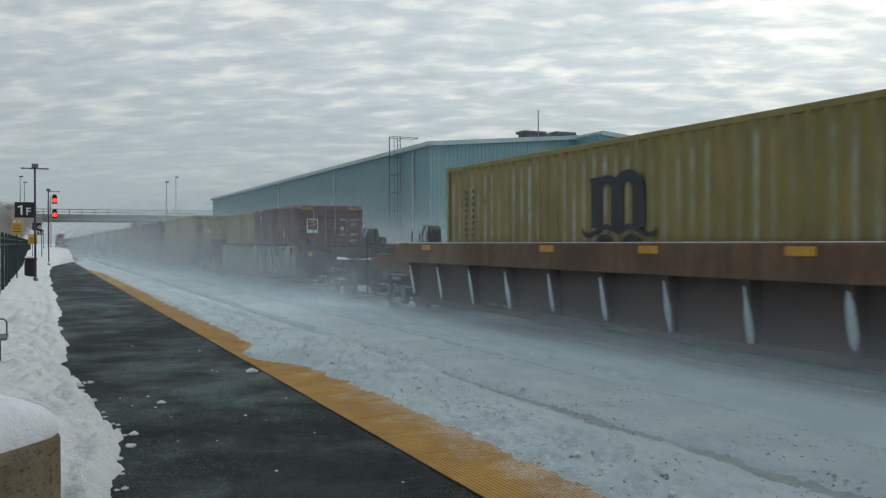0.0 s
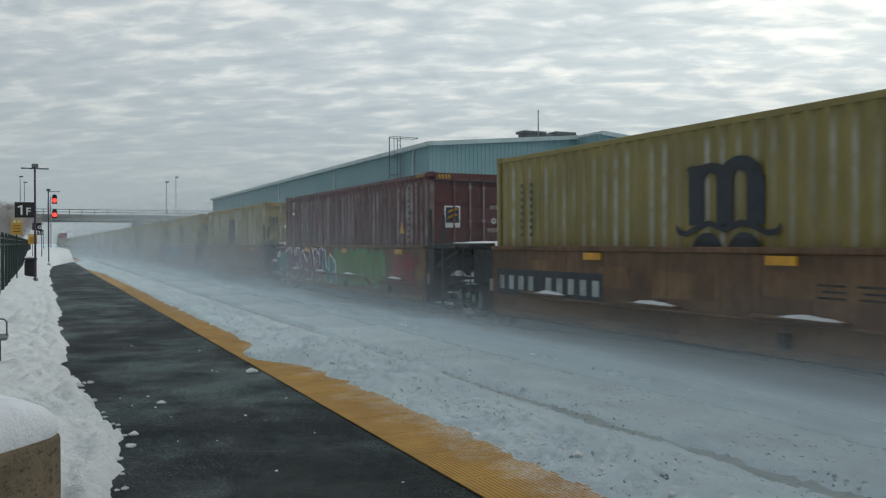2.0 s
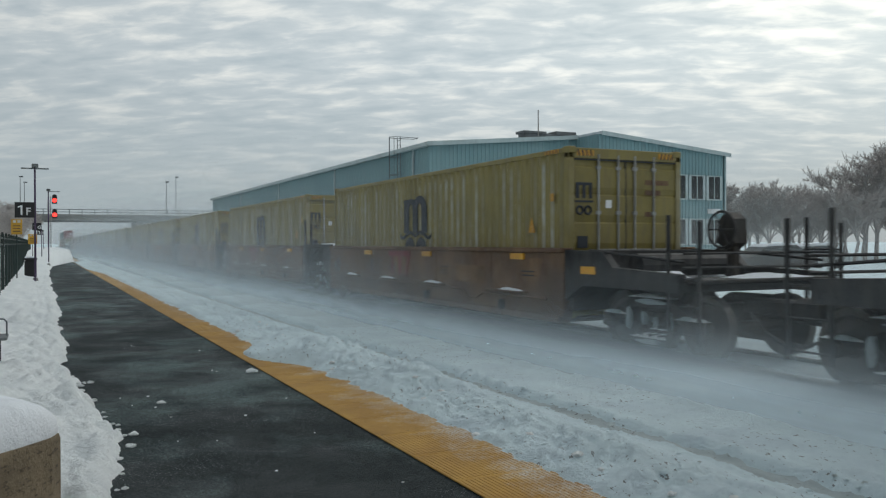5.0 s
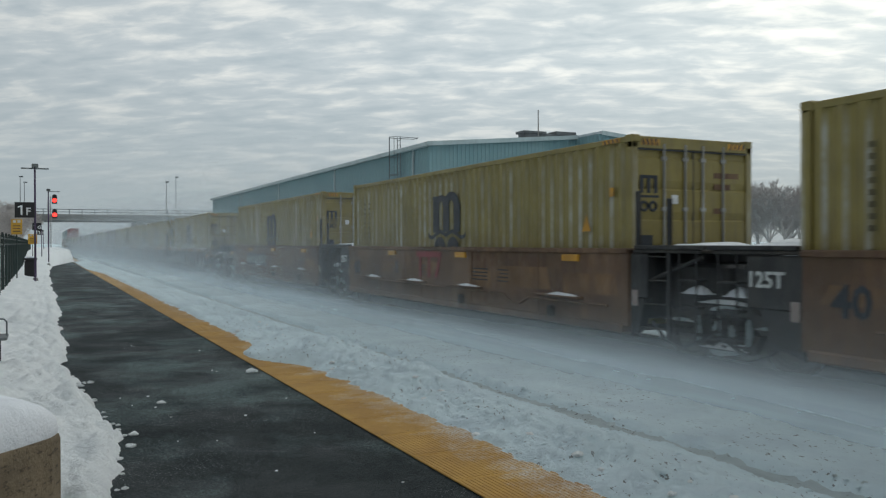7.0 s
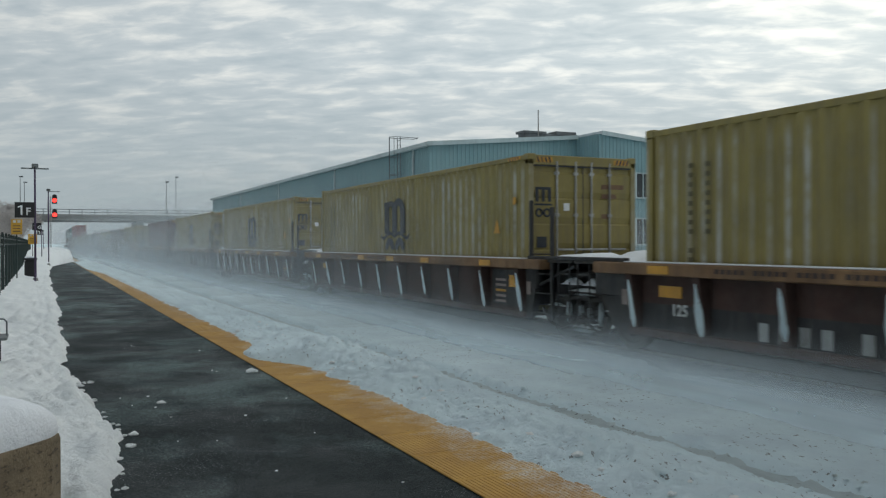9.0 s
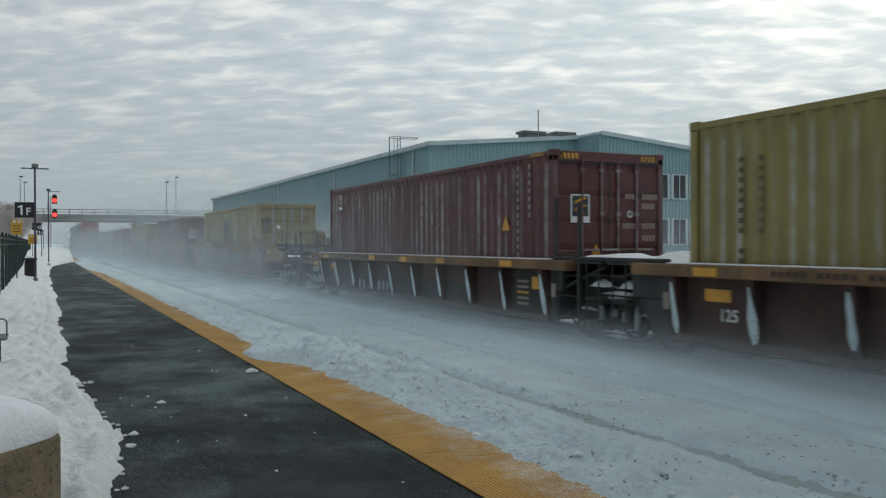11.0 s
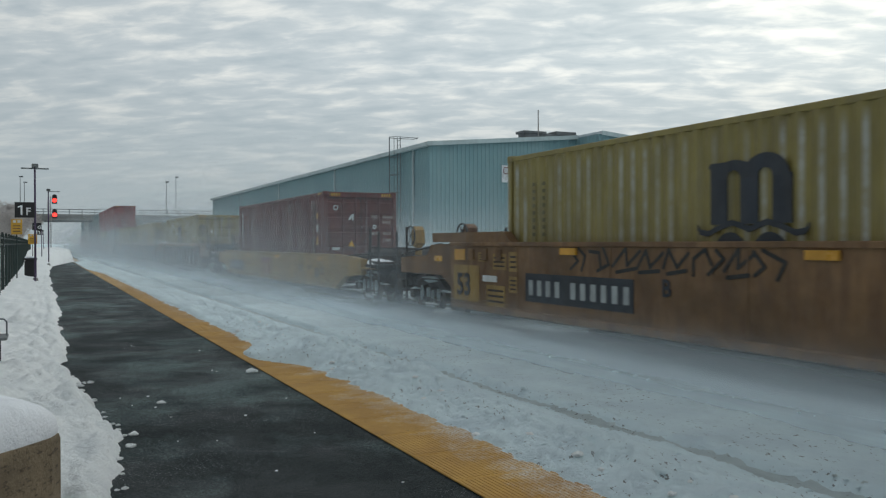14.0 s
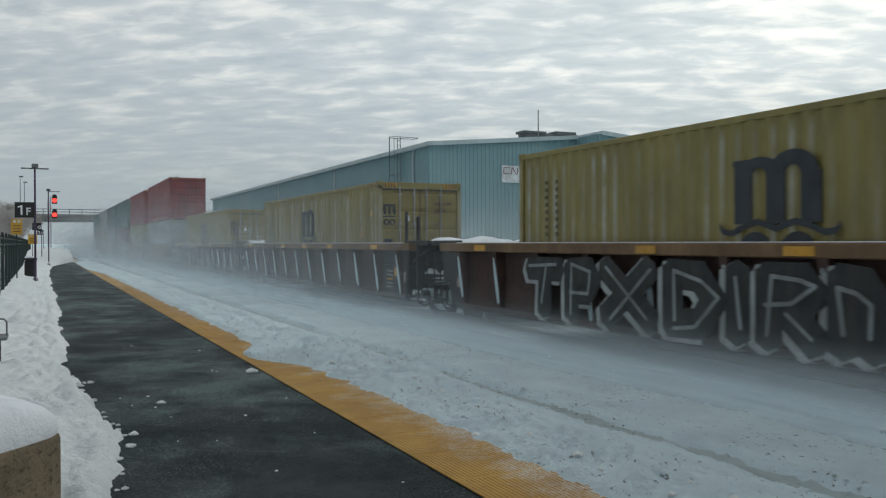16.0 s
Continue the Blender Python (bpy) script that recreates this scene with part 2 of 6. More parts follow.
M = {
    "snow": snow_material("fresh_snow"),
    "bank": snow_material("ploughed_snow", 0.04, (0.90, 0.94, 0.96), 17.0, 0.9, 0.05),
    "track_snow": snow_material("trackside_snow", 0.15, (0.755, 0.885, 0.955), 34.0, 0.9, 0.045),
    "slush": snow_material("grey_slush", 0.40, (0.64, 0.73, 0.75), 34.0, 1.0, 0.06),
    "asphalt": asphalt_material(),
    "tactile": tactile_material(),
    "concrete": concrete_material("rough_concrete"),
    "bridge": concrete_material("bridge_concrete", (0.30, 0.30, 0.29), False),
    "siding": siding_material(),
    "trim": paint("pale_trim", (0.46, 0.54, 0.55), 0.5, vary=0.1, dirty=0.1),
    "glass": glass_material(),
    "roof": snow_material("roof_snow", 0.05, (0.62, 0.66, 0.69)),
    "unit": paint("grey_roof_unit", (0.15, 0.17, 0.18), 0.6),
    "rail": paint("slush_covered_rail", (0.33, 0.335, 0.32), 0.8, 0.0, scale=7, dirty=0.7, dirt=(0.13, 0.12, 0.10), streak=False),
    "yellow": paint("container_yellow", (0.245, 0.194, 0.055), 0.5, vary=0.14, dirt=(0.15, 0.12, 0.07), dirty=0.35, frost=0.62),
    "red": paint("container_red", (0.092, 0.022, 0.023), 0.5, vary=0.2, dirt=(0.07, 0.03, 0.03), dirty=0.35, frost=0.55),
    "brown_red": paint("container_maroon", (0.125, 0.036, 0.034), 0.5, vary=0.25, dirt=(0.05, 0.03, 0.03), dirty=0.4, frost=0.3),
    "bright_red": paint("container_bright_red", (0.24, 0.03, 0.035), 0.45),
    "grey_box": paint("container_grey", (0.33, 0.36, 0.36), 0.5),
    "teal_box": paint("container_teal", (0.10, 0.17, 0.17), 0.5),
    "steel": paint("galvanised_bar", (0.36, 0.36, 0.35), 0.4, 0.5),
    "print": paint("faded_print", (0.10, 0.085, 0.035), 0.6, dirty=0.2),
    "logo": paint("dark_logo", (0.018, 0.024, 0.035), 0.5, dirty=0.1),
    "black": paint("black_paint", (0.018, 0.018, 0.02), 0.6, dirty=0.5, dirt=(0.06, 0.055, 0.05)),
    "iron": paint("dark_cast_iron", (0.035, 0.033, 0.032), 0.7, 0.2, dirty=0.5, dirt=(0.08, 0.065, 0.05)),
    "wheel": paint("worn_wheel", (0.10, 0.095, 0.09), 0.45, 0.6, dirty=0.4),
    "car_brown": paint("freight_car_brown", (0.155, 0.088, 0.046), 0.65, vary=0.36, scale=0.8, dirt=(0.085, 0.04, 0.028), dirty=0.6),
    "car_orange": paint("freight_car_orange", (0.185, 0.102, 0.045), 0.65, vary=0.38, scale=0.8, dirt=(0.11, 0.055, 0.03), dirty=0.55),
    "car_dark": paint("freight_car_dark", (0.045, 0.026, 0.023), 0.7, vary=0.3, dirt=(0.04, 0.03, 0.028), dirty=0.55),
    "car_tan": paint("freight_car_yellow", (0.30, 0.19, 0.055), 0.6, vary=0.2, dirt=(0.16, 0.09, 0.04), dirty=0.4),
    "rib_panel": paint("rusty_well_panel", (0.066, 0.033, 0.026), 0.75, vary=0.35, dirt=(0.05, 0.03, 0.025), dirty=0.6),
    "reflector": paint("yellow_reflector", (0.62, 0.30, 0.02), 0.35, dirty=0.2),
    "white": paint("white_paint", (0.62, 0.63, 0.62), 0.5, vary=0.12, dirty=0.25),
    "cream": paint("cream_paint", (0.30, 0.24, 0.22), 0.5, vary=0.12, dirty=0.2),
    "mark_red": paint("faded_red_mark", (0.22, 0.025, 0.03), 0.6, dirty=0.3),
    "sign_black": paint("sign_black", (0.012, 0.012, 0.014), 0.5, dirty=0.05),
    "sign_white": paint("sign_white", (0.75, 0.76, 0.77), 0.5, dirty=0.05),
    "sign_yellow": paint("sign_yellow", (0.60, 0.33, 0.03), 0.5, dirty=0.1),
    "green": paint("dark_green_fence", (0.012, 0.030, 0.028), 0.5, dirty=0.2),
    "purple": paint("purple_pole", (0.045, 0.022, 0.075), 0.5, dirty=0.15),
    "lamp_on": glow_material("red_signal_lens", (1.0, 0.035, 0.025), 3.0),
    # twig colour lightened to hold the pale distance haze along with frost
    "bark": leafless_material("frosted_hazy_twigs", (0.47, 0.435, 0.42)),
    "brush": leafless_material("far_brush", (0.10, 0.085, 0.08)),
}


# ---- building blocks ----
class Solid:
    """Collects boxes, rods and prisms into one mesh."""

    def __init__(self):
        self.v, self.f = [], []

    def add(self, vs, fs):
        n = len(self.v)
        self.v += [tuple(p) for p in vs]
        self.f += [tuple(i + n for i in f) for f in fs]
        return self

    def box(self, x0, x1, y0, y1, z0, z1, c=0.0):
        x0, x1, y0, y1, z0, z1 = min(x0, x1), max(x0, x1), min(y0, y1), max(y0, y1), min(z0, z1), max(z0, z1)
        c = min(c, (x1 - x0) * 0.4, (y1 - y0) * 0.4, (z1 - z0) * 0.4)
        if c <= 0:
            vs = [(x, y, z) for z in (z0, z1) for y in (y0, y1) for x in (x0, x1)]
            return self.add(vs, [(0, 2, 3, 1), (4, 5, 7, 6), (0, 1, 5, 4), (2, 6, 7, 3), (0, 4, 6, 2), (1, 3, 7, 5)])
        # chamfered: rings of eight corners
        def ring(z, i):
            a0, a1, b0, b1 = x0 + i, x1 - i, y0 + i, y1 - i
            k = c if i == 0 else c * 0.5
            return [(a0 + k, b0, z), (a1 - k, b0, z), (a1, b0 + k, z), (a1, b1 - k, z), (a1 - k, b1, z), (a0 + k, b1, z), (a0, b1 - k, z), (a0, b0 + k, z)]
        vs = ring(z0, c) + ring(z0 + c, 0) + ring(z1 - c, 0) + ring(z1, c)
        fs = [tuple(range(7, -1, -1)), tuple(range(24, 32))]
        for r in range(3):
            for i in range(8):
                j = (i + 1) % 8
                fs.append((r * 8 + i, r * 8 + j, r * 8 + 8 + j, r * 8 + 8 + i))
        return self.add(vs, fs)

    def rod(self, a, b, r, n=8, r2=None):
        a, b = Vector(a), Vector(b)
        q = (b - a).to_track_quat("Z", "Y")
        r2 = r if r2 is None else r2
        vs = []
        for p, rr in ((a, r), (b, r2)):
            for i in range(n):
                t = 2 * math.pi * i / n
                vs.append(p + q @ Vector((math.cos(t) * rr, math.sin(t) * rr, 0)))
        fs = [(i, (i + 1) % n, n + (i + 1) % n, n + i) for i in range(n)] + [tuple(range(n - 1, -1, -1)), tuple(range(n, 2 * n))]
        return self.add(vs, fs)

    def pipe(self, pts, r, n=8):
        for a, b in zip(pts, pts[1:]):
            self.rod(a, b, r, n)
        return self

    def plate(self, outline, x0, x1):
        """An outline in (y, z) made solid from x0 to x1."""
        n = len(outline)
        vs = [(x0, y, z) for y, z in outline] + [(x1, y, z) for y, z in outline]
        fs = [tuple(range(n)), tuple(range(2 * n - 1, n - 1, -1))]
        fs += [(i, n + i, n + (i + 1) % n, (i + 1) % n) for i in range(n)]
        return self.add(vs, fs)

    def slab(self, outline, z0, z1):
        """An outline in (x, y) made solid from z0 to z1."""
        n = len(outline)
        vs = [(x, y, z0) for x, y in outline] + [(x, y, z1) for x, y in outline]
        fs = [tuple(range(n - 1, -1, -1)), tuple(range(n, 2 * n))]
        fs += [(i, (i + 1) % n, n + (i + 1) % n, n + i) for i in range(n)]
        return self.add(vs, fs)

    def face(self, outline, y0, y1):
        """An outline in (x, z) made solid from y0 to y1."""
        n = len(outline)
        vs = [(x, y0, z) for x, z in outline] + [(x, y1, z) for x, z in outline]
        fs = [tuple(range(n - 1, -1, -1)), tuple(range(n, 2 * n))]
        fs += [(i, (i + 1) % n, n + (i + 1) % n, n + i) for i in range(n)]
        return self.add(vs, fs)

    def ring(self, c, axis, r, thick, n=16, m=6):
        """A torus round an axis 'x' or 'y'."""
        vs, fs = [], []
        for i in range(n):
            t = 2 * math.pi * i / n
            for j in range(m):
                s = 2 * math.pi * j / m
                rr, h = r + thick * math.cos(s), thick * math.sin(s)
                p = (h, rr * math.cos(t), rr * math.sin(t)) if axis == "x" else (rr * math.cos(t), h, rr * math.sin(t))
                vs.append((c[0] + p[0], c[1] + p[1], c[2] + p[2]))
                fs.append((i * m + j, ((i + 1) % n) * m + j, ((i + 1) % n) * m + (j + 1) % m, i * m + (j + 1) % m))
        return self.add(vs, fs)

    def disc(self, c, r, w, n=20):
        """A wheel-like disc about the x axis, with hub and flange rim."""
        prof = [(-w, 0.0), (-w, r * 0.22), (-w * 0.5, r * 0.28), (-w * 0.45, r * 0.74), (-w, r * 0.82), (-w, r), (w, r), (w, 0.0)]
        vs, fs = [], []
        m = len(prof)
        for i in range(n):
            t = 2 * math.pi * i / n
            for h, rr in prof:
                vs.append((c[0] + h, c[1] + rr * math.cos(t), c[2] + rr * math.sin(t)))
        for i in range(n):
            for j in range(m - 1):
                a, b = i * m + j, ((i + 1) % n) * m + j
                fs.append((a, b, b + 1, a + 1))
        return self.add(vs, fs)

    def mesh(self, name, material, smooth=False):
        me = bpy.data.meshes.new(name)
        me.from_pydata(self.v, [], self.f)
        bm = bmesh.new()
        bm.from_mesh(me)
        bmesh.ops.recalc_face_normals(bm, faces=bm.faces)
        bm.to_mesh(me)
        bm.free()
        if material:
            me.materials.append(M[material])
        if smooth:
            me.polygons.foreach_set("use_smooth", [True] * len(me.polygons))
        return me


def part(name, solid, material, parent, label="", smooth=False):
    ob = new(name, solid if isinstance(solid, bpy.types.Mesh) else solid.mesh(name, material, smooth))
    ob.parent = parent
    if label:
        ob["label"] = label
    return ob


def thing(name, label, category, group="", kind="", at=None):
    ob = new(name)
    ob.empty_display_size = 0.2
    if at is not None:
        ob.matrix_basis = at
    return tagged(ob, label, category, group, kind)


def one(name, solid, material, label, category, group="", kind="", smooth=False, at=None):
    ob = new(name, solid.mesh(name, material, smooth))
    if at is not None:
        ob.matrix_basis = at
    return tagged(ob, label, category, group, kind)


def words(text, size, depth=0.004):
    """Lettering as a mesh, upright in the x-z plane, facing -y, its left foot at the origin."""
    cu = bpy.data.curves.new("lettering", "FONT")
    cu.body, cu.size, cu.extrude, cu.resolution_u, cu.offset = text, size, depth, 2, size * 0.022
    ob = bpy.data.objects.new("lettering", cu)
    scene.collection.objects.link(ob)
    bpy.context.view_layer.update()
    me = bpy.data.meshes.new_from_object(ob.evaluated_get(bpy.context.evaluated_depsgraph_get()))
    bpy.data.objects.remove(ob)
    me.transform(Matrix.Rotation(radians(90), 4, "X"))
    return me


def lettering(name, text, size, material, parent, at, label=""):
    me = words(text, size)
    me.transform(at)
    me.materials.clear()
    me.materials.append(M[material])
    return part(name, me, None, parent, label)


SIDE = Matrix.Rotation(radians(-90), 4, "Z")      # lettering that faces -x, read along -y


def hill(x, y, s=1.0, seed=0.0):
    return noise.noise(Vector((x * s, y * s, seed)))


MOVING = []


def rides(ob, u, x=TRACK, z=RAIL, speed=SPEED):
    ob.matrix_basis = pose(x, u, z)
    MOVING.append((ob, u, x, z, speed))
    return ob


def motions():
    for ob, u, x, z, speed in MOVING:
        walk(ob, [(0.0, pose(x, u, z)), (8.0, pose(x, u - speed * 8.0, z)), (16.0, pose(x, u - speed * 16.0, z))])


# ---- ground, tracks and platform ----
def clods(x, y, size, seed):
    """Broken crust: rounded chunks with hollows between them."""
    d = noise.voronoi(Vector((x / size, y / size, seed)))[0]
    return max(0.0, 0.62 - d[0]) * min(1.0, 0.3 + 2.2 * max(0.0, 0.25 + hill(x, y, 1.3, seed + 2)))


def groove_line(y):
    """Where the flange groove over the near rail runs."""
    t = min(1.0, max(0.0, (y - 3.5) / 6.0))
    return 4.67 - 0.15 * t * t * (3 - 2 * t)


def snow_height(x, y):
    """Height of the snow sheet over the tracks and beyond."""
    far = min(1.0, max(0.0, (math.hypot(x - 5, y) - 60) / 120))
    lump = 0.035 * hill(x, y, 1.1, 3) + 0.016 * hill(x, y, 3.7, 5) + 0.008 * hill(x, y, 9.0, 6)
    if x < 2.16:
        return -0.75
    # heap along the platform edge, then down to the near track
    edge = max(0.0, 1 - abs(x - 3.2) / 1.0)
    rough = 0.055 * hill(x, y, 2.3, 8) + 0.045 * hill(x, y, 6.1, 9) + 0.028 * hill(x, y, 14, 10) + 0.014 * hill(x, y, 31, 11)
    if y < 22 and x < 4.6:
        rough += (0.06 + 0.07 * min(1.0, max(0.0, (y - 6) / 3))) * clods(x, y, 0.20, 50) + 0.08 * clods(x, y, 0.085, 53) + 0.022 * hill(x, y, 24, 55)
    heap = 0.15 * math.exp(-((y - 9.9) / 1.3) ** 2 - ((x - 3.0) / 0.5) ** 2) + 0.09 * math.exp(-((y - 7.6) / 0.9) ** 2 - ((x - 3.3) / 0.4) ** 2)
    t = min(1, max(0, (x - 3.5) / 0.9))
    z = (1 - t) * 0.05 + t * (RAIL + 0.045) + lump * (0.5 + 0.3 * t) + rough * edge + heap
    if x > 4.4:
        z += 0.014 * hill(x, y, 13, 14) + (0.012 * hill(x, y, 26, 18) if x < 5.2 else 0) + 0.012 * hill(x * 1.5, y * 0.25, 3.0, 15)
    if x < 3.35:
        # thin, broken cover on the yellow strip
        b = 2.74 + 0.07 * hill(0.0, y, 0.8, 12) + 0.07 * hill(0, y, 2.4, 13) + 0.05 * hill(x, y, 7, 19)
        b -= 0.52 * math.exp(-((y - 10.1) / 0.75) ** 2) + 0.16 * min(1.0, max(0.0, (y - 9.5) / 3)) + 0.5 * min(1.0, max(0.0, (y - 40) / 10))
        cover = (x - b) * 0.5
        z = min(z, cover + rough * 0.38 + heap * 0.7)
        if x < 2.30 and y < 43:
            z -= (2.30 - x) * 0.8
    for rx, deep, wide in ((groove_line(y), 0.10, 0.10), (6.055, 0.055, 0.08)):
        d = abs(x - rx)
        if d < 0.40:
            z += (0.030 + 0.05 * hill(x, y, 6, 16) + 0.06 * clods(x, y, 0.09, 57)) * math.exp(-((d - 0.20) / 0.07) ** 2) * (1.0 if x > rx else 0.5)
            z -= deep * math.exp(-(d / wide) ** 2) * (0.8 + 0.4 * hill(rx, y, 1.1, 17))
    if 7.4 < x < 11.0:
        z = min(z, RAIL - 0.06 + lump * 0.3)
    if x > 12:
        z += min(1, (x - 12) / 8) * (0.10 + 0.35 * hill(x, y, 0.16, 20) + 0.12 * hill(x, y, 0.5, 21))
    return z * (1 - far) + far * (RAIL - 0.05)


def grid_mesh(name, xs, ys, height, material):
    v = [(x, y, height(x, y)) for y in ys for x in xs]
    n = len(xs)
    f = [(j * n + i, j * n + i + 1, (j + 1) * n + i + 1, (j + 1) * n + i) for j in range(len(ys) - 1) for i in range(n - 1)]
    me = bpy.data.meshes.new(name)
    me.from_pydata(v, [], f)
    me.materials.append(M[material])
    me.polygons.foreach_set("use_smooth", [True] * len(f))
    return me


def steps(*stretches):
    out = []
    for a, b, d in stretches:
        n = max(1, round((b - a) / d))
        out += [a + (b - a) * i / n for i in range(n)]
    return out + [stretches[-1][1]]


XS = steps((-1500, -200, 325), (-200, -20, 45), (-20, 2.1, 5), (2.1, 2.2, 0.05), (2.2, 4.3, 0.028), (4.3, 4.95, 0.028), (4.95, 5.8, 0.06), (5.8, 6.3, 0.05), (6.3, 12, 0.3), (12, 60, 2), (60, 200, 14), (200, 1500, 260))
YS = steps((-1500, -100, 280), (-100, -5, 10), (-5, 1.5, 0.8), (1.5, 9.6, 0.032), (9.6, 20, 0.08), (20, 45, 0.3), (45, 130, 1.2), (130, 300, 12), (300, 3000, 300))
tagged(new("ground", grid_mesh("ground", XS, YS, snow_height, "track_snow")), "snow-covered ground and track bed with ploughed ridges", "snow ground", kind="structure")

# wheel grooves of grey slush over the near rails
def wheel_groove(line, w):
    ys = steps((-5, 2, 1), (2, 20, 0.045), (20, 60, 0.4), (60, 130, 2))
    n = 9
    v = []
    for y in ys:
        wide = w * (1 + 0.5 * hill(line(y), y, 2.2, 71) + 0.45 * hill(line(y), y, 9, 72))
        for i in range(n):
            u = i / (n - 1) * 2 - 1
            x = line(y) + u * wide
            v.append((x, y, max(snow_height(x, y), RAIL + 0.004) + 0.004 + 0.020 * max(0.0, hill(x, y, 17, 70)) - (0.025 if abs(u) > 0.9 else 0)))
    f = [(j * n + i, j * n + i + 1, (j + 1) * n + i + 1, (j + 1) * n + i) for j in range(len(ys) - 1) for i in range(n - 1)]
    me = bpy.data.meshes.new("wheel_groove")
    me.from_pydata(v, [], f)
    me.materials.append(M["slush"])
    me.polygons.foreach_set("use_smooth", [True] * len(f))
    tagged(new("wheel_groove", me), "groove of dirty grey slush along a buried rail", "slush", kind="structure")


wheel_groove(groove_line, 0.11)
wheel_groove(lambda y: 6.055, 0.035)

# rails of both tracks
for rx in (4.68, 6.055, TRACK - 0.7175, TRACK + 0.7175):
    r = Solid()
    r.plate([(-60, RAIL - 0.16), (400, RAIL - 0.16), (400, RAIL), (-60, RAIL)], rx - 0.034, rx + 0.034)
    r.box(rx - 0.07, rx + 0.07, -60, 400, RAIL - 0.20, RAIL - 0.17)
    one("rail", r, "rail", "steel rail half buried in packed snow", "rail", kind="structure")

# asphalt platform with its yellow warning strip
plat = Solid()
plat.box(-6.0, 3.12, -25, 135, -0.7, 0.0, 0.01)
one("platform", plat, "asphalt", "dark wet asphalt platform dusted with frost and salt", "platform", kind="structure")


def tactile_tiles():
    """Domed warning tiles, 0.61 m square, along the platform edge."""
    root = thing("tactile_strip", "worn yellow tactile warning strip at the platform edge", "tactile paving", kind="structure")
    s = Solid()
    s.box(0, 0.655, 0, 0.604, 0.0, 0.012, 0.004)
    for i in range(22):
        s.box(0.02 + i * 0.0285, 0.034 + i * 0.0285, 0.02, 0.584, 0.012, 0.0155)
    me = s.mesh("tile", "tactile")
    flat = Solid()
    flat.box(0, 0.655, 0, 0.604, 0.0, 0.012, 0.004)
    far = flat.mesh("tile", "tactile")
    for i in range(150):
        ob = part("tile", me if i < 45 else far, None, root)
        ob.matrix_basis = pose(2.165, 0.6 + i * 0.61, 0.001 + 0.002 * random.random(), 0, random.uniform(-0.15, 0.15), 0)


def bank_edge(y):
    """How far the ploughed bank reaches on to the asphalt."""
    b = 0.34 + 0.10 * hill(0, y, 0.35, 30) + 0.09 * hill(0, y, 1.4, 31) + 0.07 * hill(0, y, 4.5, 32) + 0.03 * hill(0, y, 13, 33)
    b += 0.14 * math.exp(-((y - 6.1) / 0.9) ** 2) - 0.08 * math.exp(-((y - 13) / 4.0) ** 2)
    if y > 42:
        b += (y - 42) * 0.022 + max(0.0, y - 56) * 0.10
    return b


def bank_height(x, y):
    d = bank_edge(y) - x
    k = min(1.0, max(-0.4, d / (0.14 + 1.2 * min(1.0, max(0.0, (y - 46) / 14)))))
    top = 0.09 + 0.05 * hill(x, y, 0.9, 35) + 0.045 * hill(x, y, 2.6, 36) + 0.035 * hill(x, y, 7, 37) + 0.018 * hill(x, y, 17, 38)
    if y < 20:
        top += 0.16 * clods(x, y, 0.24, 60) + 0.12 * clods(x, y, 0.10, 63) * max(0.2, 1 - d / 0.6) + 0.05 * hill(x, y, 4.5, 66)
    top += 0.14 * min(1, max(0, (d - 0.25) / 0.8))
    if y > 50:
        top += 0.62 * min(1, (y - 50) / 16)
    return top * (math.sqrt(max(0, k)) if k > 0 else k) - 0.004


XB = steps((-6, -1.2, 0.4), (-1.2, -0.2, 0.06), (-0.2, 0.8, 0.022), (0.8, 2.3, 0.1))
YB = steps((-3, 2.2, 0.5), (2.2, 8, 0.028), (8, 16, 0.07), (16, 40, 0.3), (40, 130, 1.0))
tagged(new("snow_bank", grid_mesh("snow_bank", XB, YB, bank_height, "bank")), "ploughed lumpy white snow bank along the platform", "snow bank", kind="stuff")


def snow_lump(x, y, r, z=0.0, material="bank"):
    bm = bmesh.new()
    bmesh.ops.create_icosphere(bm, subdivisions=2, radius=r)
    for v in bm.verts:
        n = 1 + 0.55 * noise.noise(v.co * (1.6 / r) + Vector((x * 9, y * 7, 0))) + 0.30 * noise.noise(v.co * (4.0 / r) + Vector((y * 5, x * 3, 2)))
        v.co = Vector((v.co.x * n * 1.3, v.co.y * n, max(-0.2 * r, v.co.z * n * 0.7)))
    me = bpy.data.meshes.new("snow_lump")
    bm.to_mesh(me)
    bm.free()
    me.materials.append(M[material])
    ob = new("snow_lump", me)
    ob.matrix_basis = pose(x, y, z + 0.15 * r)
    return tagged(ob, "small loose lump of crusted snow", "snow lump", "loose snow lumps")


def platform_things():
    tactile_tiles()
    rnd = random.Random(4)
    snow_lump(0.94, 7.55, 0.026)
    snow_lump(2.05, 8.9, 0.05)
    for i in range(30):
        y = rnd.uniform(3.6, 9.5)
        snow_lump(bank_edge(y) + abs(rnd.gauss(0, 0.05)), y, rnd.uniform(0.008, 0.032))
    for i in range(22):
        y = rnd.uniform(4, 12)
        snow_lump(rnd.uniform(0.5, 2.0), y, rnd.uniform(0.004, 0.009))
    for i in range(30):
        y = rnd.uniform(3.0, 14)
        x = rnd.uniform(2.55, 3.3)
        snow_lump(x, y, rnd.uniform(0.010, 0.034), max(0.0, snow_height(x, y)))
    for i in range(130):
        y = 2.6 + 13 * rnd.random() ** 1.4
        x = groove_line(y) + rnd.choice((-0.15, 0.15)) + rnd.gauss(0, 0.045) if i % 3 else rnd.uniform(2.9, 4.4)
        snow_lump(x, y, rnd.uniform(0.006, 0.022), snow_height(x, y), "track_snow" if i % 4 else "slush")


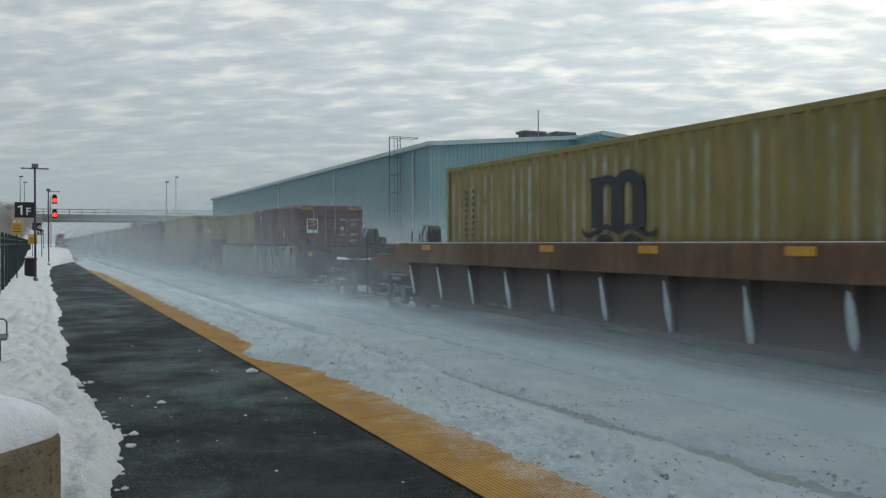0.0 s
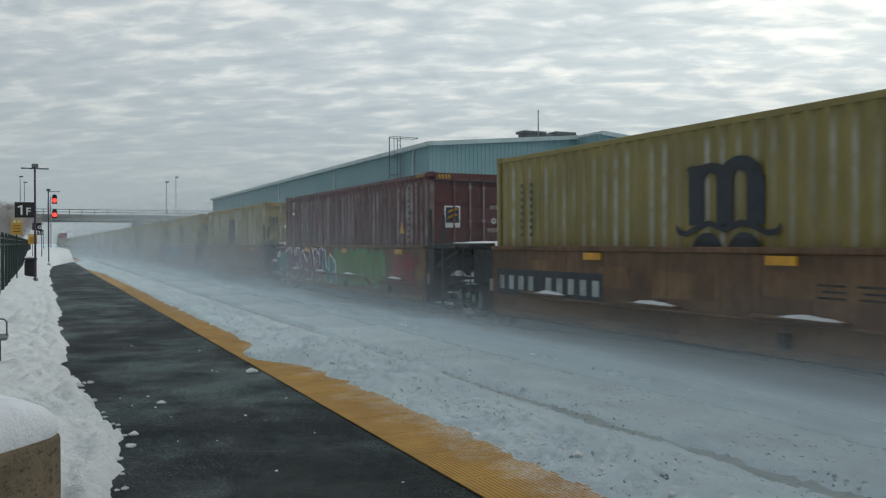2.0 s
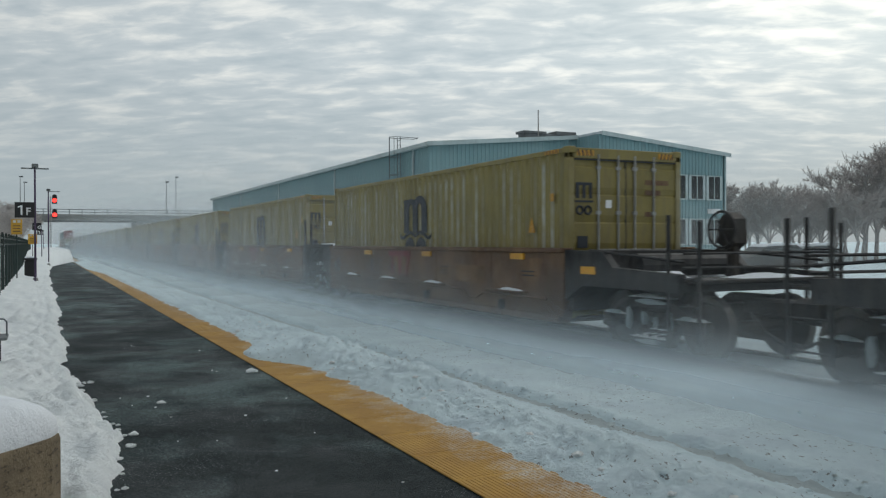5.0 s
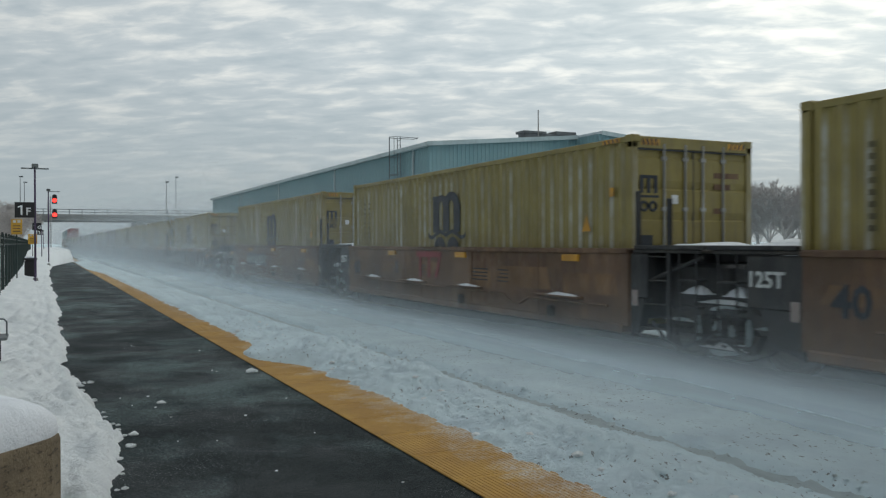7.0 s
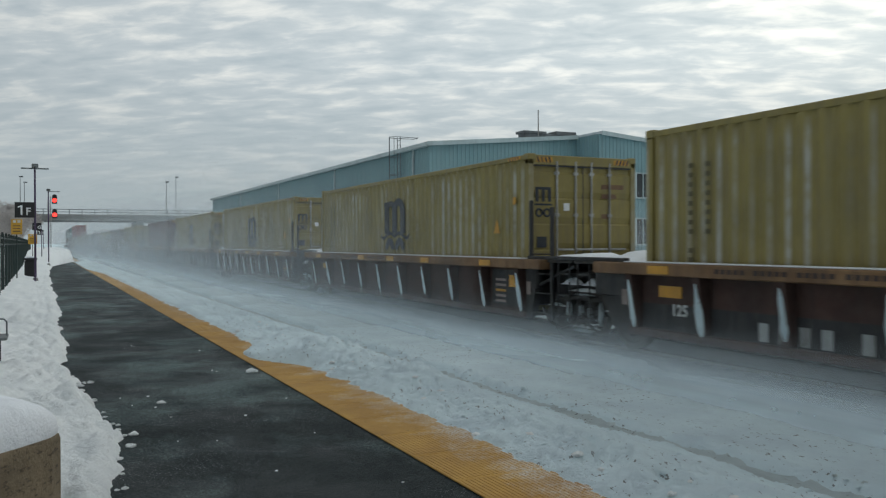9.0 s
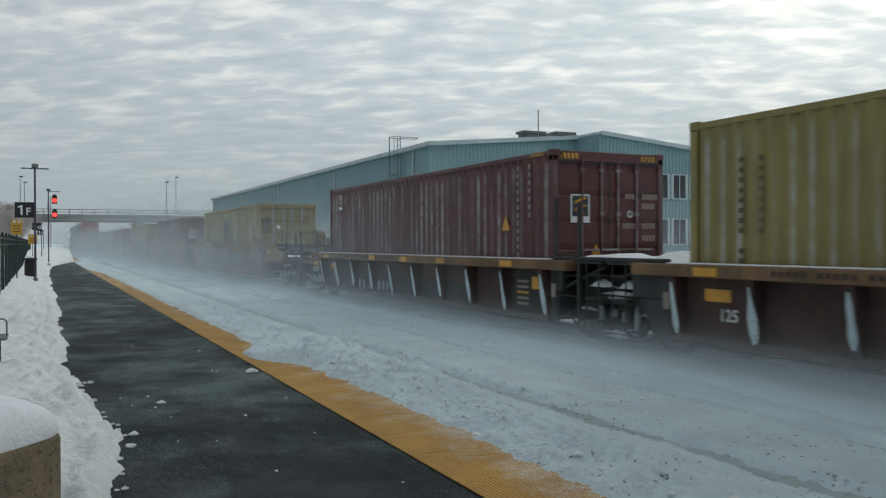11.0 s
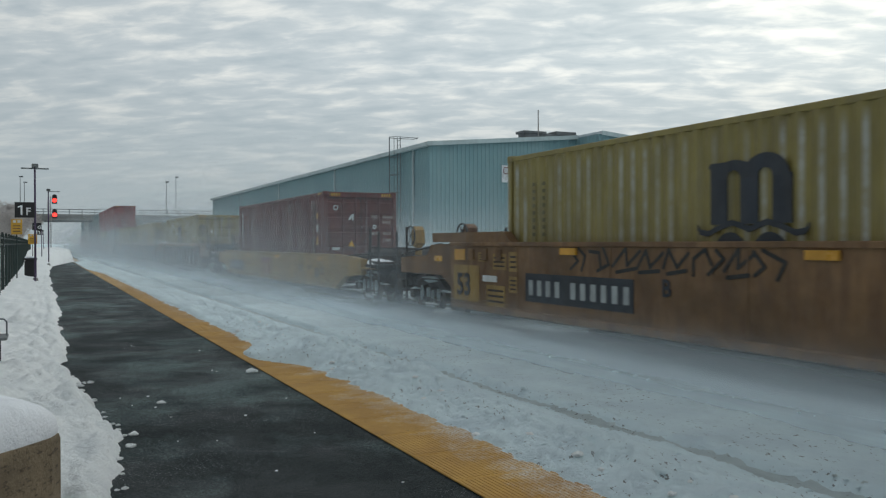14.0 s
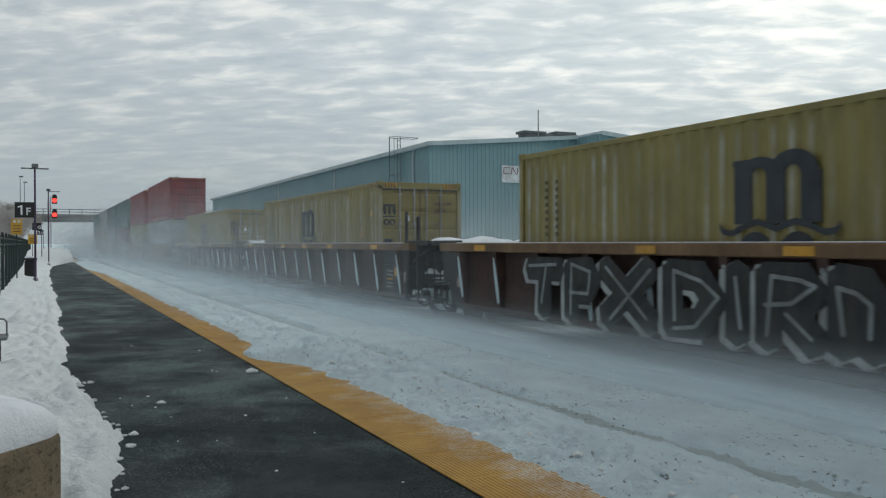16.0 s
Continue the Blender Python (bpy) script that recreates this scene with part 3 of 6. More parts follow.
def concrete_block():
    root = thing("concrete_block", "rough brown concrete barrier block capped with deep snow", "concrete block", at=pose(0, 0, 0))
    out = [(-0.75, 3.53), (0.045, 4.46), (0.085, 4.56), (0.06, 4.62), (-0.35, 5.05), (-1.25, 4.25)]
    cx, cy = sum(p[0] for p in out) / 6, sum(p[1] for p in out) / 6

    def shrunk(k):
        return [(cx + (x - cx) * k, cy + (y - cy) * k) for x, y in out]
    rings = ((0.0, 1.0), (0.425, 1.0), (0.445, 0.985), (0.45, 0.97))
    v = [(x, y, z) for z, k in rings for x, y in shrunk(k)]
    f = [(r * 6 + i, r * 6 + (i + 1) % 6, r * 6 + 6 + (i + 1) % 6, r * 6 + 6 + i) for r in range(3) for i in range(6)] + [tuple(range(18, 24))]
    part("block", Solid().add(v, f), "concrete", root)
    # snow cap: rings that draw in and rise, softly uneven
    v, f, n = [], [], 48
    prof = [(0.975, 0.448), (0.985, 0.47), (0.96, 0.515), (0.90, 0.56), (0.80, 0.60), (0.65, 0.635), (0.45, 0.655), (0.2, 0.665)]
    for k, z in prof:
        pts = shrunk(k)
        for i in range(n):
            t = i / n * 6
            a, b = pts[int(t) % 6], pts[(int(t) + 1) % 6]
            q = t - int(t)
            x, y = a[0] + (b[0] - a[0]) * q, a[1] + (b[1] - a[1]) * q
            w = 1 + 0.02 * hill(x, y, 6, 41)
            v.append((cx + (x - cx) * w, cy + (y - cy) * w, z + (0.02 * hill(x, y, 4, 42) if z > 0.46 else 0)))
    m = len(prof)
    f = [(r * n + i, r * n + (i + 1) % n, r * n + n + (i + 1) % n, r * n + n + i) for r in range(m - 1) for i in range(n)] + [tuple((m - 1) * n + i for i in range(n))]
    part("snow_cap", Solid().add(v, f), "snow", root, "smooth rounded cap of fresh snow", smooth=True)


def bench():
    root = thing("bench", "dark metal platform bench with looped armrest in snow", "bench", at=pose(0, 0, 0))
    for i in range(4):
        part("seat_slat", Solid().box(-0.95, -0.30, 9.22 + i * 0.11, 9.31 + i * 0.11, 0.44, 0.47, 0.008), "unit", root)
    a = Solid().pipe([(-0.31, 9.4, 0.46), (-0.31, 9.4, 0.61), (-0.335, 9.4, 0.64), (-0.55, 9.4, 0.64), (-0.575, 9.4, 0.61), (-0.575, 9.4, 0.46)], 0.008)
    part("armrest", a, "unit", root)
    for y in (9.26, 9.58):
        part("leg", Solid().box(-0.40, -0.37, y - 0.015, y + 0.015, 0.0, 0.44, 0.005), "black", root)
    part("backrest", Solid().box(-0.98, -0.93, 9.2, 9.65, 0.47, 0.9, 0.015), "unit", root)


def litter_bin():
    root = thing("litter_bin", "dark square litter bin standing in the snow", "litter bin", at=pose(-0.33, 34.0, 0.0))
    part("body", Solid().box(-0.20, 0.20, -0.2, 0.2, 0.05, 0.78, 0.03), "sign_black", root)
    part("lid", Solid().box(-0.23, 0.23, -0.23, 0.23, 0.78, 0.86, 0.03), "black", root)
    part("snow_cap", snow_cushion(0.2, 0.2, 0.86, 0.06), "snow", root)


def snow_cushion(w, l, z, h):
    s = Solid()
    s.box(-w, w, -l, l, z, z + h, h * 0.4)
    return s


def fence():
    root = thing("fence", "dark green steel picket fence along the platform back", "fence")
    s = Solid()
    s.box(-0.035, 0.035, -0.035, 0.035, 0.0, 1.66, 0.008)
    s.box(-0.028, 0.028, -0.028, 0.028, 1.66, 1.69, 0.01)
    post = s.mesh("post", "green")
    picket = Solid().box(-0.012, 0.012, -0.02, 0.02, 0.08, 1.60).mesh("picket", "green")
    for i in range(32):
        y = 14.0 + i * 2.4
        ob = part("post", post, None, root)
        ob.matrix_basis = pose(-0.86, y, 0)
        if y < 55:
            for j in range(1, 3):
                ob = part("picket", picket, None, root)
                ob.matrix_basis = pose(-0.86, y + j * 0.8, 0)
        for z in (0.16, 1.36, 1.52):
            part("rail_bar", Solid().box(-0.875, -0.845, y, y + 2.4, z, z + 0.04), "green", root)


def platform_sign(x, y, w, text, label):
    root = thing("platform_sign", label, "sign", "platform position signs", at=pose(x, y, 0))
    part("pole", Solid().rod((w * 0.5, 0.04, 0), (w * 0.5, 0.04, 2.35), 0.025), "purple", root)
    part("board", Solid().box(-w * 0.52, w * 0.5, -0.02, 0.02, 2.27, 2.27 + w * 0.88, 0.008), "sign_black", root)
    h, x0, z0 = w * 0.54, -w * 0.22, 2.27 + w * 0.16
    one_ = [(0.0, 0.0), (0.10, 0.0), (0.10, 1.0), (0.02, 1.0), (-0.14, 0.86), (-0.14, 0.72), (0.0, 0.82)]
    part("numeral", Solid().face([(x0 + a * w, z0 + b * h) for a, b in one_], -0.028, -0.021), "sign_white", root)
    lettering("lettering", text[1], w * 0.58, "sign_white", root, pose(w * 0.04, -0.024, 2.27 + w * 0.16))
    return root


def notice(x, y, w, h, z, rows=3):
    root = thing("notice_board", "small yellow warning notice on the fence", "sign", "yellow notices", at=pose(x, y, 0))
    part("board", Solid().box(-w / 2, w / 2, -0.012, 0.012, z, z + h, 0.004), "sign_yellow", root)
    part("post", Solid().rod((0, 0.03, 0), (0, 0.03, z + h * 0.5), 0.02), "green", root)
    part("header", Solid().box(-w * 0.32, -w * 0.06, -0.016, -0.012, z + h * 0.78, z + h * 0.94), "white", root)
    part("header", Solid().box(w * 0.08, w * 0.34, -0.016, -0.012, z + h * 0.78, z + h * 0.94), "white", root)
    for i in range(rows):
        part("print_bar", Solid().box(-w * 0.34, w * 0.34, -0.016, -0.012, z + h * (0.18 + i * 0.18), z + h * (0.24 + i * 0.18)), "car_brown", root)


def lamp_post(x, y, tall, arms, reach=0.43):
    root = thing("lamp_post", "slim purple platform lamp post with flat lamp heads", "lamp post", "platform lamp posts", at=pose(x, y, 0))
    part("pole", Solid().rod((0, 0, 0.3), (0, 0, tall), 0.034, 10, 0.030), "purple", root)
    part("footing", Solid().rod((0, 0, 0), (0, 0, 0.22), 0.10, 12, 0.08), "bridge", root)
    part("junction_box", Solid().box(-0.10, 0.11, -0.1, 0.1, tall, tall + 0.15, 0.02), "unit", root)
    for a in arms:
        s = Solid()
        s.box(min(0.03 * a, reach * a), max(0.03 * a, reach * a), -0.10, 0.10, tall - 0.03, tall + 0.005, 0.01)
        part("lamp_head", s, "unit", root)
    return root


def signal():
    x, y = 1.72, 120.0
    root = thing("railway_signal", "railway signal mast with two lit red lamps", "railway signal", at=pose(x, y, 0))
    part("mast", Solid().rod((-0.45, 0.2, -0.3), (-0.45, 0.2, 7.6), 0.05), "steel", root)
    part("ladder", Solid().box(-0.85, -0.80, 0.2, 0.24, 0, 7.2).box(-0.60, -0.55, 0.2, 0.24, 0, 7.2), "steel", root)
    for z in (7.08, 5.16):
        h = Solid()
        h.face([(-0.30, z - 0.45), (0.30, z - 0.45), (0.30, z + 0.55), (0.20, z + 0.74), (0, z + 0.82), (-0.20, z + 0.74), (-0.30, z + 0.55)], 0.0, 0.1)
        head = part("signal_head", h, "black", root)
        # lit disc drawn wider than a lens, its bloom built into the size
        d = Solid().rod((0, -0.05, z), (0, -0.12, z), 0.27, 20)
        part("lens", d, "lamp_on", head, "glowing red signal lens")
        part("hood", Solid().face([(-0.30, z), (-0.33, z + 0.05), (-0.24, z + 0.30), (0, z + 0.40), (0.24, z + 0.30), (0.33, z + 0.05), (0.30, z), (0.21, z + 0.27), (0, z + 0.35), (-0.21, z + 0.27)], -0.4, 0.0), "black", head)


def bridge():
    root = thing("road_bridge", "grey concrete road overpass with railing over the tracks", "bridge", at=pose(0, 150, 0))
    part("deck", Solid().box(-90, 120, 0, 11, 5.15, 6.05, 0.05), "bridge", root)
    part("parapet", Solid().box(-90, 120, -0.15, 0.15, 5.75, 6.25, 0.05), "bridge", root)
    for z in (6.55, 7.0):
        part("railing", Solid().box(-90, 120, -0.05, 0.05, z, z + 0.10), "unit", root)
    post = Solid().box(-0.06, 0.06, -0.06, 0.06, 6.2, 7.05).mesh("railing_post", "unit")
    for i in range(70):
        o = part("railing_post", post, None, root)
        o.matrix_basis = pose(-60 + i * 1.95, 0, 0)
    for x in (-3.5, 15.5):
        part("pier", Solid().box(x - 0.6, x + 0.6, 0.8, 10, -0.4, 5.2, 0.1), "bridge", root)
    # approach embankments
    for s in (-1, 1):
        x0 = -3.5 if s < 0 else 34
        e = Solid().face([(x0, -0.4), (x0 + s * 12, 5.1), (x0 + s * 90, 5.1), (x0 + s * 90, -0.4)] if s > 0 else [(x0, -0.4), (x0 - 90, -0.4), (x0 - 90, 5.1), (x0 - 12, 5.1)], 1.0, 10.5)
        part("embankment", e, "track_snow", root)
    for x, z, n in ((19.9, 12.1, 1), (21.5, 13.0, 1), (-2.9, 12.3, 1), (-2.3, 11.4, 1)):
        q = thing("street_lamp", "thin grey road lamp on the overpass", "street lamp", "lamps on the overpass", at=pose(x, 151.0, 0))
        part("pole", Solid().rod((0, 0, 5.5), (0, 0, z), 0.06, 8, 0.04), "unit", q)
        part("lamp_head", Solid().box(-0.15, 0.45 * n, -0.12, 0.12, z - 0.08, z + 0.12, 0.03), "unit", q)


# ---- the teal shed beyond the train ----
def siding_wall(s, a, b, z0, top, out, pitch=0.30, depth=0.035):
    """Ribbed sheet from a to b in plan; top(t) gives its upper edge; out points outwards."""
    a, b, out = Vector(a), Vector(b), Vector(out)
    n = max(2, round((b - a).length / pitch))
    pts = []
    for i in range(n):
        for f, d in ((0.0, 0.0), (0.62, 0.0), (0.72, 1.0), (0.90, 1.0)):
            pts.append(((i + f) / n, d))
    pts.append((1.0, 0.0))
    vs, fs = [], []
    for t, d in pts:
        p = a.lerp(b, t) + out * depth * d
        vs += [(p.x, p.y, z0), (p.x, p.y, top(t))]
    for i in range(len(pts) - 1):
        fs.append((2 * i, 2 * i + 2, 2 * i + 3, 2 * i + 1))
    s.add(vs, fs)


def shed():
    X0, X1, XR = 22.3, 44.75, 33.55
    YN, YA, YF = 47.5, 44.8, 121.0
    EAVE, RIDGE = 7.62, 8.62
    root = thing("shed", "long teal corrugated metal railway shed with low gable roof", "building", at=pose(0, 0, 0))

    def gable(x):
        return EAVE + (RIDGE - EAVE) * (1 - abs(x - XR) / (X1 - XR))
    s = Solid()
    siding_wall(s, (X0, YF), (X0, YN), -0.5, lambda t: EAVE, (-1, 0))
    part("wall", s, "siding", root)
    s = Solid()
    siding_wall(s, (X0, YN), (XR, YN), -0.5, lambda t: gable(X0 + (XR - X0) * t), (0, -1))
    part("wall", s, "siding", root)
    s = Solid()
    siding_wall(s, (XR, YN), (XR, YA), -0.5, lambda t: RIDGE, (-1, 0))
    part("wall", s, "siding", root)
    s = Solid()
    siding_wall(s, (XR, YA), (X1, YA), -0.5, lambda t: gable(XR + (X1 - XR) * t), (0, -1))
    part("wall", s, "siding", root)
    part("wall", Solid().box(X1 - 0.2, X1, YA, YF, -0.5, EAVE - 0.02), "siding", root)
    part("wall", Solid().face([(X0, -0.5), (X1, -0.5), (X1, EAVE - 0.02), (XR, RIDGE - 0.02), (X0, EAVE - 0.02)], YF - 0.2, YF), "siding", root)
    for a, b, za, zb, y in ((X0 - 0.25, XR, EAVE, RIDGE, YN), (XR, X1 + 0.3, RIDGE, EAVE, YA)):
        r = Solid().face([(a, za - 0.02), (b, zb - 0.02), (b, zb + 0.16), (a, za + 0.16)], y - 0.25, YF + 0.2)
        part("roof", r, "roof", root, "low-pitched metal roof thinly covered with snow")
        part("verge_trim", Solid().face([(a, za - 0.10), (b, zb - 0.10), (b, zb + 0.18), (a, za + 0.18)], y - 0.31, y - 0.252), "trim", root)
    part("gutter", Solid().box(X0 - 0.32, X0 - 0.10, YN - 0.28, YF, EAVE - 0.12, EAVE + 0.17, 0.03), "trim", root)
    for y in (49.8, 66, 84, 102):
        part("downpipe", Solid().box(X0 - 0.16, X0 - 0.06, y, y + 0.12, 0, EAVE - 0.05), "trim", root)
    part("corner_trim", Solid().box(X1 - 0.05, X1 + 0.06, YA - 0.06, YA + 0.1, -0.3, EAVE), "trim", root)
    part("corner_trim", Solid().box(XR - 0.05, XR + 0.05, YA - 0.05, YA + 0.05, -0.3, RIDGE - 0.1), "siding", root)
    # ribbon windows of the office end
    def window(x, z0, z1, w, y, leaves=2):
        win = part("window", Solid().box(x - 0.07, x + w + 0.07, y - 0.10, y + 0.02, z0 - 0.09, z0 - 0.01), "trim", root)
        part("window_head", Solid().box(x - 0.07, x + w + 0.07, y - 0.10, y + 0.02, z1 + 0.01, z1 + 0.08), "trim", win)
        for i in range(leaves + 1):
            xx = x + w * i / leaves
            t = 0.11 if i in (0, leaves) else 0.03
            part("mullion", Solid().box(xx - t, xx + t, y - 0.10, y + 0.02, z0 - 0.01, z1 + 0.01), "trim", win)
        for i in range(leaves):
            part("pane", Solid().box(x + w * i / leaves + 0.03, x + w * (i + 1) / leaves - 0.03, y - 0.05, y - 0.035, z0, z1), "glass", win)
    for i in range(6):
        x = 34.85 + i * 1.62
        window(x, 4.45, 6.05, 1.30, YA - 0.035)
        window(x, 1.25, 2.95, 1.30, YA - 0.035)
    w = part("window", Solid().box(XR - 0.10, XR, YN - 2.05, YN - 0.75, 4.38, 4.46), "trim", root)
    part("pane", Solid().box(XR - 0.05, XR - 0.04, YN - 2.0, YN - 0.8, 4.46, 6.05), "glass", w)
    # roof plant, mast, wall ladder with cage, sign
    part("roof_unit", Solid().box(29.9, 33.9, 48.3, 49.2, 8.1, 8.95, 0.03).box(29.75, 31.6, 48.2, 49.3, 8.88, 9.06, 0.02).box(32.4, 34.1, 48.2, 49.3, 8.88, 9.14, 0.02), "unit", root, "grey rooftop ventilation unit")
    part("roof_mast", Solid().rod((30.72, 47.9, 8.2), (30.72, 47.9, 10.45), 0.04), "steel", root)
    lad = Solid()
    for y in (51.6, 52.1):
        lad.rod((X0 - 0.28, y, 0.5), (X0 - 0.28, y, 8.6), 0.028, 6)
    for i in range(26):
        lad.rod((X0 - 0.28, 51.6, 0.6 + i * 0.31), (X0 - 0.28, 52.1, 0.6 + i * 0.31), 0.016, 5)
    part("wall_ladder", lad, "unit", root)
    cage = Solid()
    for z in (2.4, 3.6, 4.8, 6.0, 7.2, 8.55):
        cage.pipe([(X0 - 0.28, 51.45, z), (X0 - 0.8, 51.45, z), (X0 - 1.0, 51.85, z), (X0 - 0.8, 52.25, z), (X0 - 0.28, 52.25, z)], 0.022, 5)
    for p in ((-0.8, 51.45), (-1.0, 51.85), (-0.8, 52.25)):
        cage.rod((X0 + p[0], p[1], 2.4), (X0 + p[0], p[1], 8.55), 0.018, 5)
    cage.pipe([(X0 - 0.28, 51.45, 8.55), (X0 + 1.0, 51.45, 8.55), (X0 + 1.0, 52.25, 8.55), (X0 - 0.28, 52.25, 8.55)], 0.022, 5)
    part("ladder_cage", cage, "unit", root)
    sign = part("wall_sign", Solid().box(27.55, 29.9, YN - 0.14, YN - 0.05, 5.37, 6.5, 0.01), "sign_white", root, "white company sign board")
    y = YN - 0.145
    part("emblem", Solid().pipe([(28.15, y, 6.35), (27.72, y, 6.35), (27.66, y, 6.28), (27.66, y, 6.02), (27.72, y, 5.95), (28.25, y, 5.95), (28.3, y, 6.35), (28.36, y, 6.35), (28.62, y, 5.95), (28.7, y, 5.95), (28.72, y, 6.35)], 0.025, 6), "mark_red", sign)
    for i, w in enumerate((0.5, 0.9, 0.45)):
        part("print_bar", Solid().box(29.8 - w, 29.8, y - 0.005, y, 5.86 - i * 0.15, 5.93 - i * 0.15), "unit", sign)
    part("wall_lamp", Solid().box(38.6, 38.85, YA - 0.3, YA - 0.03, 7.1, 7.3, 0.03), "unit", root)
    part("wall_sign", Solid().box(43.0, 44.2, YA - 0.12, YA - 0.05, 3.4, 3.75, 0.01), "sign_white", root)


# ---- bare trees, brush, yard behind the train ----
def bare_tree(x, y, tall, spread, seed, material="bark", label="leafless winter tree with dense grey-brown twigs", levels=5, base=-0.4):
    rnd = random.Random(seed)
    root = thing("tree", label, "tree", "bare winter trees", at=pose(x, y, base))
    trunk, crown = Solid(), Solid()

    def grow(p, d, length, r, level):
        q = p + d * length
        bend = Vector((rnd.gauss(0, 0.12), rnd.gauss(0, 0.12), 0.08)) * length
        mid = p.lerp(q, 0.5) + bend * 0.4
        s = trunk if level < 2 else crown
        n = 6 if level < 2 else 3
        s.rod(p, mid, r, n, r * 0.85)
        s.rod(mid, q, r * 0.85, n, r * 0.6)
        if level >= levels:
            return
        for i in range(rnd.randint(4, 5) if level > 1 else 6):
            f = rnd.uniform(0.35, 1.0)
            a = p.lerp(mid, f * 2) if f < 0.5 else mid.lerp(q, f * 2 - 1)
            e = (d + Vector((rnd.gauss(0, spread), rnd.gauss(0, spread), rnd.gauss(0.15, 0.3)))).normalized()
            grow(a, e, length * rnd.uniform(0.45, 0.72), max(0.013, r * 0.5), level + 1)
    grow(Vector((0, 0, 0)), Vector((rnd.gauss(0, 0.05), rnd.gauss(0, 0.05), 1)).normalized(), tall * 0.36, tall * 0.014, 0)
    part("trunk", trunk, material, root)
    part("crown", crown, material, root)
    return root


def trees():
    rnd = random.Random(11)
    first = [bare_tree(0, 0, 8.0, 0.62, 21 + i) for i in range(5)]
    spots = []
    for i in range(30):
        az = radians(44.5 + i * 0.62)
        dist = rnd.uniform(70, 84)
        tall = rnd.uniform(0.62, 0.82) if i < 14 else rnd.uniform(0.85, 1.12)
        spots.append((dist * math.sin(az), dist * math.cos(az), tall))
    for i in range(26):
        az = radians(44 + i * 0.75)
        dist = rnd.uniform(86, 104)
        spots.append((dist * math.sin(az), dist * math.cos(az), rnd.uniform(0.6, 0.95)))
    for i in range(12):
        spots.append((-9 - i * 2.2, 118 + rnd.uniform(-6, 26), rnd.uniform(0.62, 0.85)))
    for i in range(16):
        spots.append((-2.6 - (i % 4) * 1.5 + rnd.uniform(-0.5, 0.5), 84 + i * 4.2 + rnd.uniform(-2, 2), rnd.uniform(0.60, 0.85)))
    for i, (x, y, s) in enumerate(spots):
        m = pose(x, y, -0.4, 0, 0, rnd.uniform(0, 360))
        if i < 5:
            first[i].matrix_basis = m
            o = first[i]
        else:
            o = copy_thing(first[i % 5], m)
        o.scale = (s * 1.55, s * 1.55, s * 1.62)


def parked_car(x, y, rz, material, label):
    root = thing("parked_car", label, "car", "parked cars", at=pose(x, y, -0.25, 0, 0, rz))
    prof = [(-2.2, 0.3), (2.2, 0.3), (2.25, 0.7), (1.5, 0.92), (0.9, 1.38), (-0.9, 1.45), (-1.7, 0.98), (-2.2, 0.9)]
    part("body", Solid().plate(prof, -0.85, 0.85), material, root)
    part("window", Solid().plate([(1.35, 0.95), (0.85, 1.33), (-0.85, 1.39), (-1.45, 0.98)], -0.865, 0.865), "glass", root)
    part("snow_cover", Solid().plate([(0.95, 1.36), (0.7, 1.50), (-0.8, 1.56), (-1.0, 1.44)], -0.8, 0.8), "snow", root)
    for sx in (-0.82, 0.82):
        for sy in (-1.4, 1.4):
            part("wheel", Solid().rod((sx - 0.1, sy, 0.31), (sx + 0.1, sy, 0.31), 0.31, 16), "black", root)


def far_house(x, y, w, d, h):
    root = thing("house", "distant house with snow-covered roof behind trees", "house", "distant houses", at=pose(x, y, -0.4))
    part("wall", Solid().box(-w / 2, w / 2, -d / 2, d / 2, 0, h), "brush", root)
    part("roof", Solid().face([(-w / 2 - 0.4, h), (w / 2 + 0.4, h), (0, h + w * 0.22)], -d / 2 - 0.4, d / 2 + 0.4), "snow", root, "pitched roof under snow")
    for i in (-1, 1):
        part("window", Solid().box(i * w * 0.25 - 0.5, i * w * 0.25 + 0.5, -d / 2 - 0.03, -d / 2 + 0.02, h * 0.4, h * 0.75), "glass", root)


def yard():
    parked_car(36.5, 33, 75, "black", "dark parked car with snow on its roof")
    parked_car(28.6, 41.0, 80, "unit", "grey parked car in the shed yard")
    parked_car(40.5, 34, 80, "grey_box", "silver parked car with snowy roof")
    far_house(78, 44, 13, 10, 3.6)
    far_house(96, 34, 15, 11, 3.8)


platform_things()
concrete_block()
bench()
litter_bin()
fence()
platform_sign(-0.46, 31.0, 0.59, "1F", "black platform sign with white lettering 1F")
platform_sign(-0.19, 60.0, 0.54, "1G", "black platform sign with white lettering 1G")
platform_sign(0.02, 92.0, 0.56, "1H", "black platform sign with white lettering 1H")
notice(-0.70, 30.6, 0.33, 0.50, 1.70)
notice(-0.42, 56.0, 0.50, 0.62, 1.36)
lamp_post(-0.155, 31.5, 3.98, (-1, 1))
lamp_post(0.44, 54.0, 4.48, (1,), 0.62)
signal()
bridge()
shed()
trees()
yard()


# ---- containers ----
HALF, HIGH = 1.219, 2.896


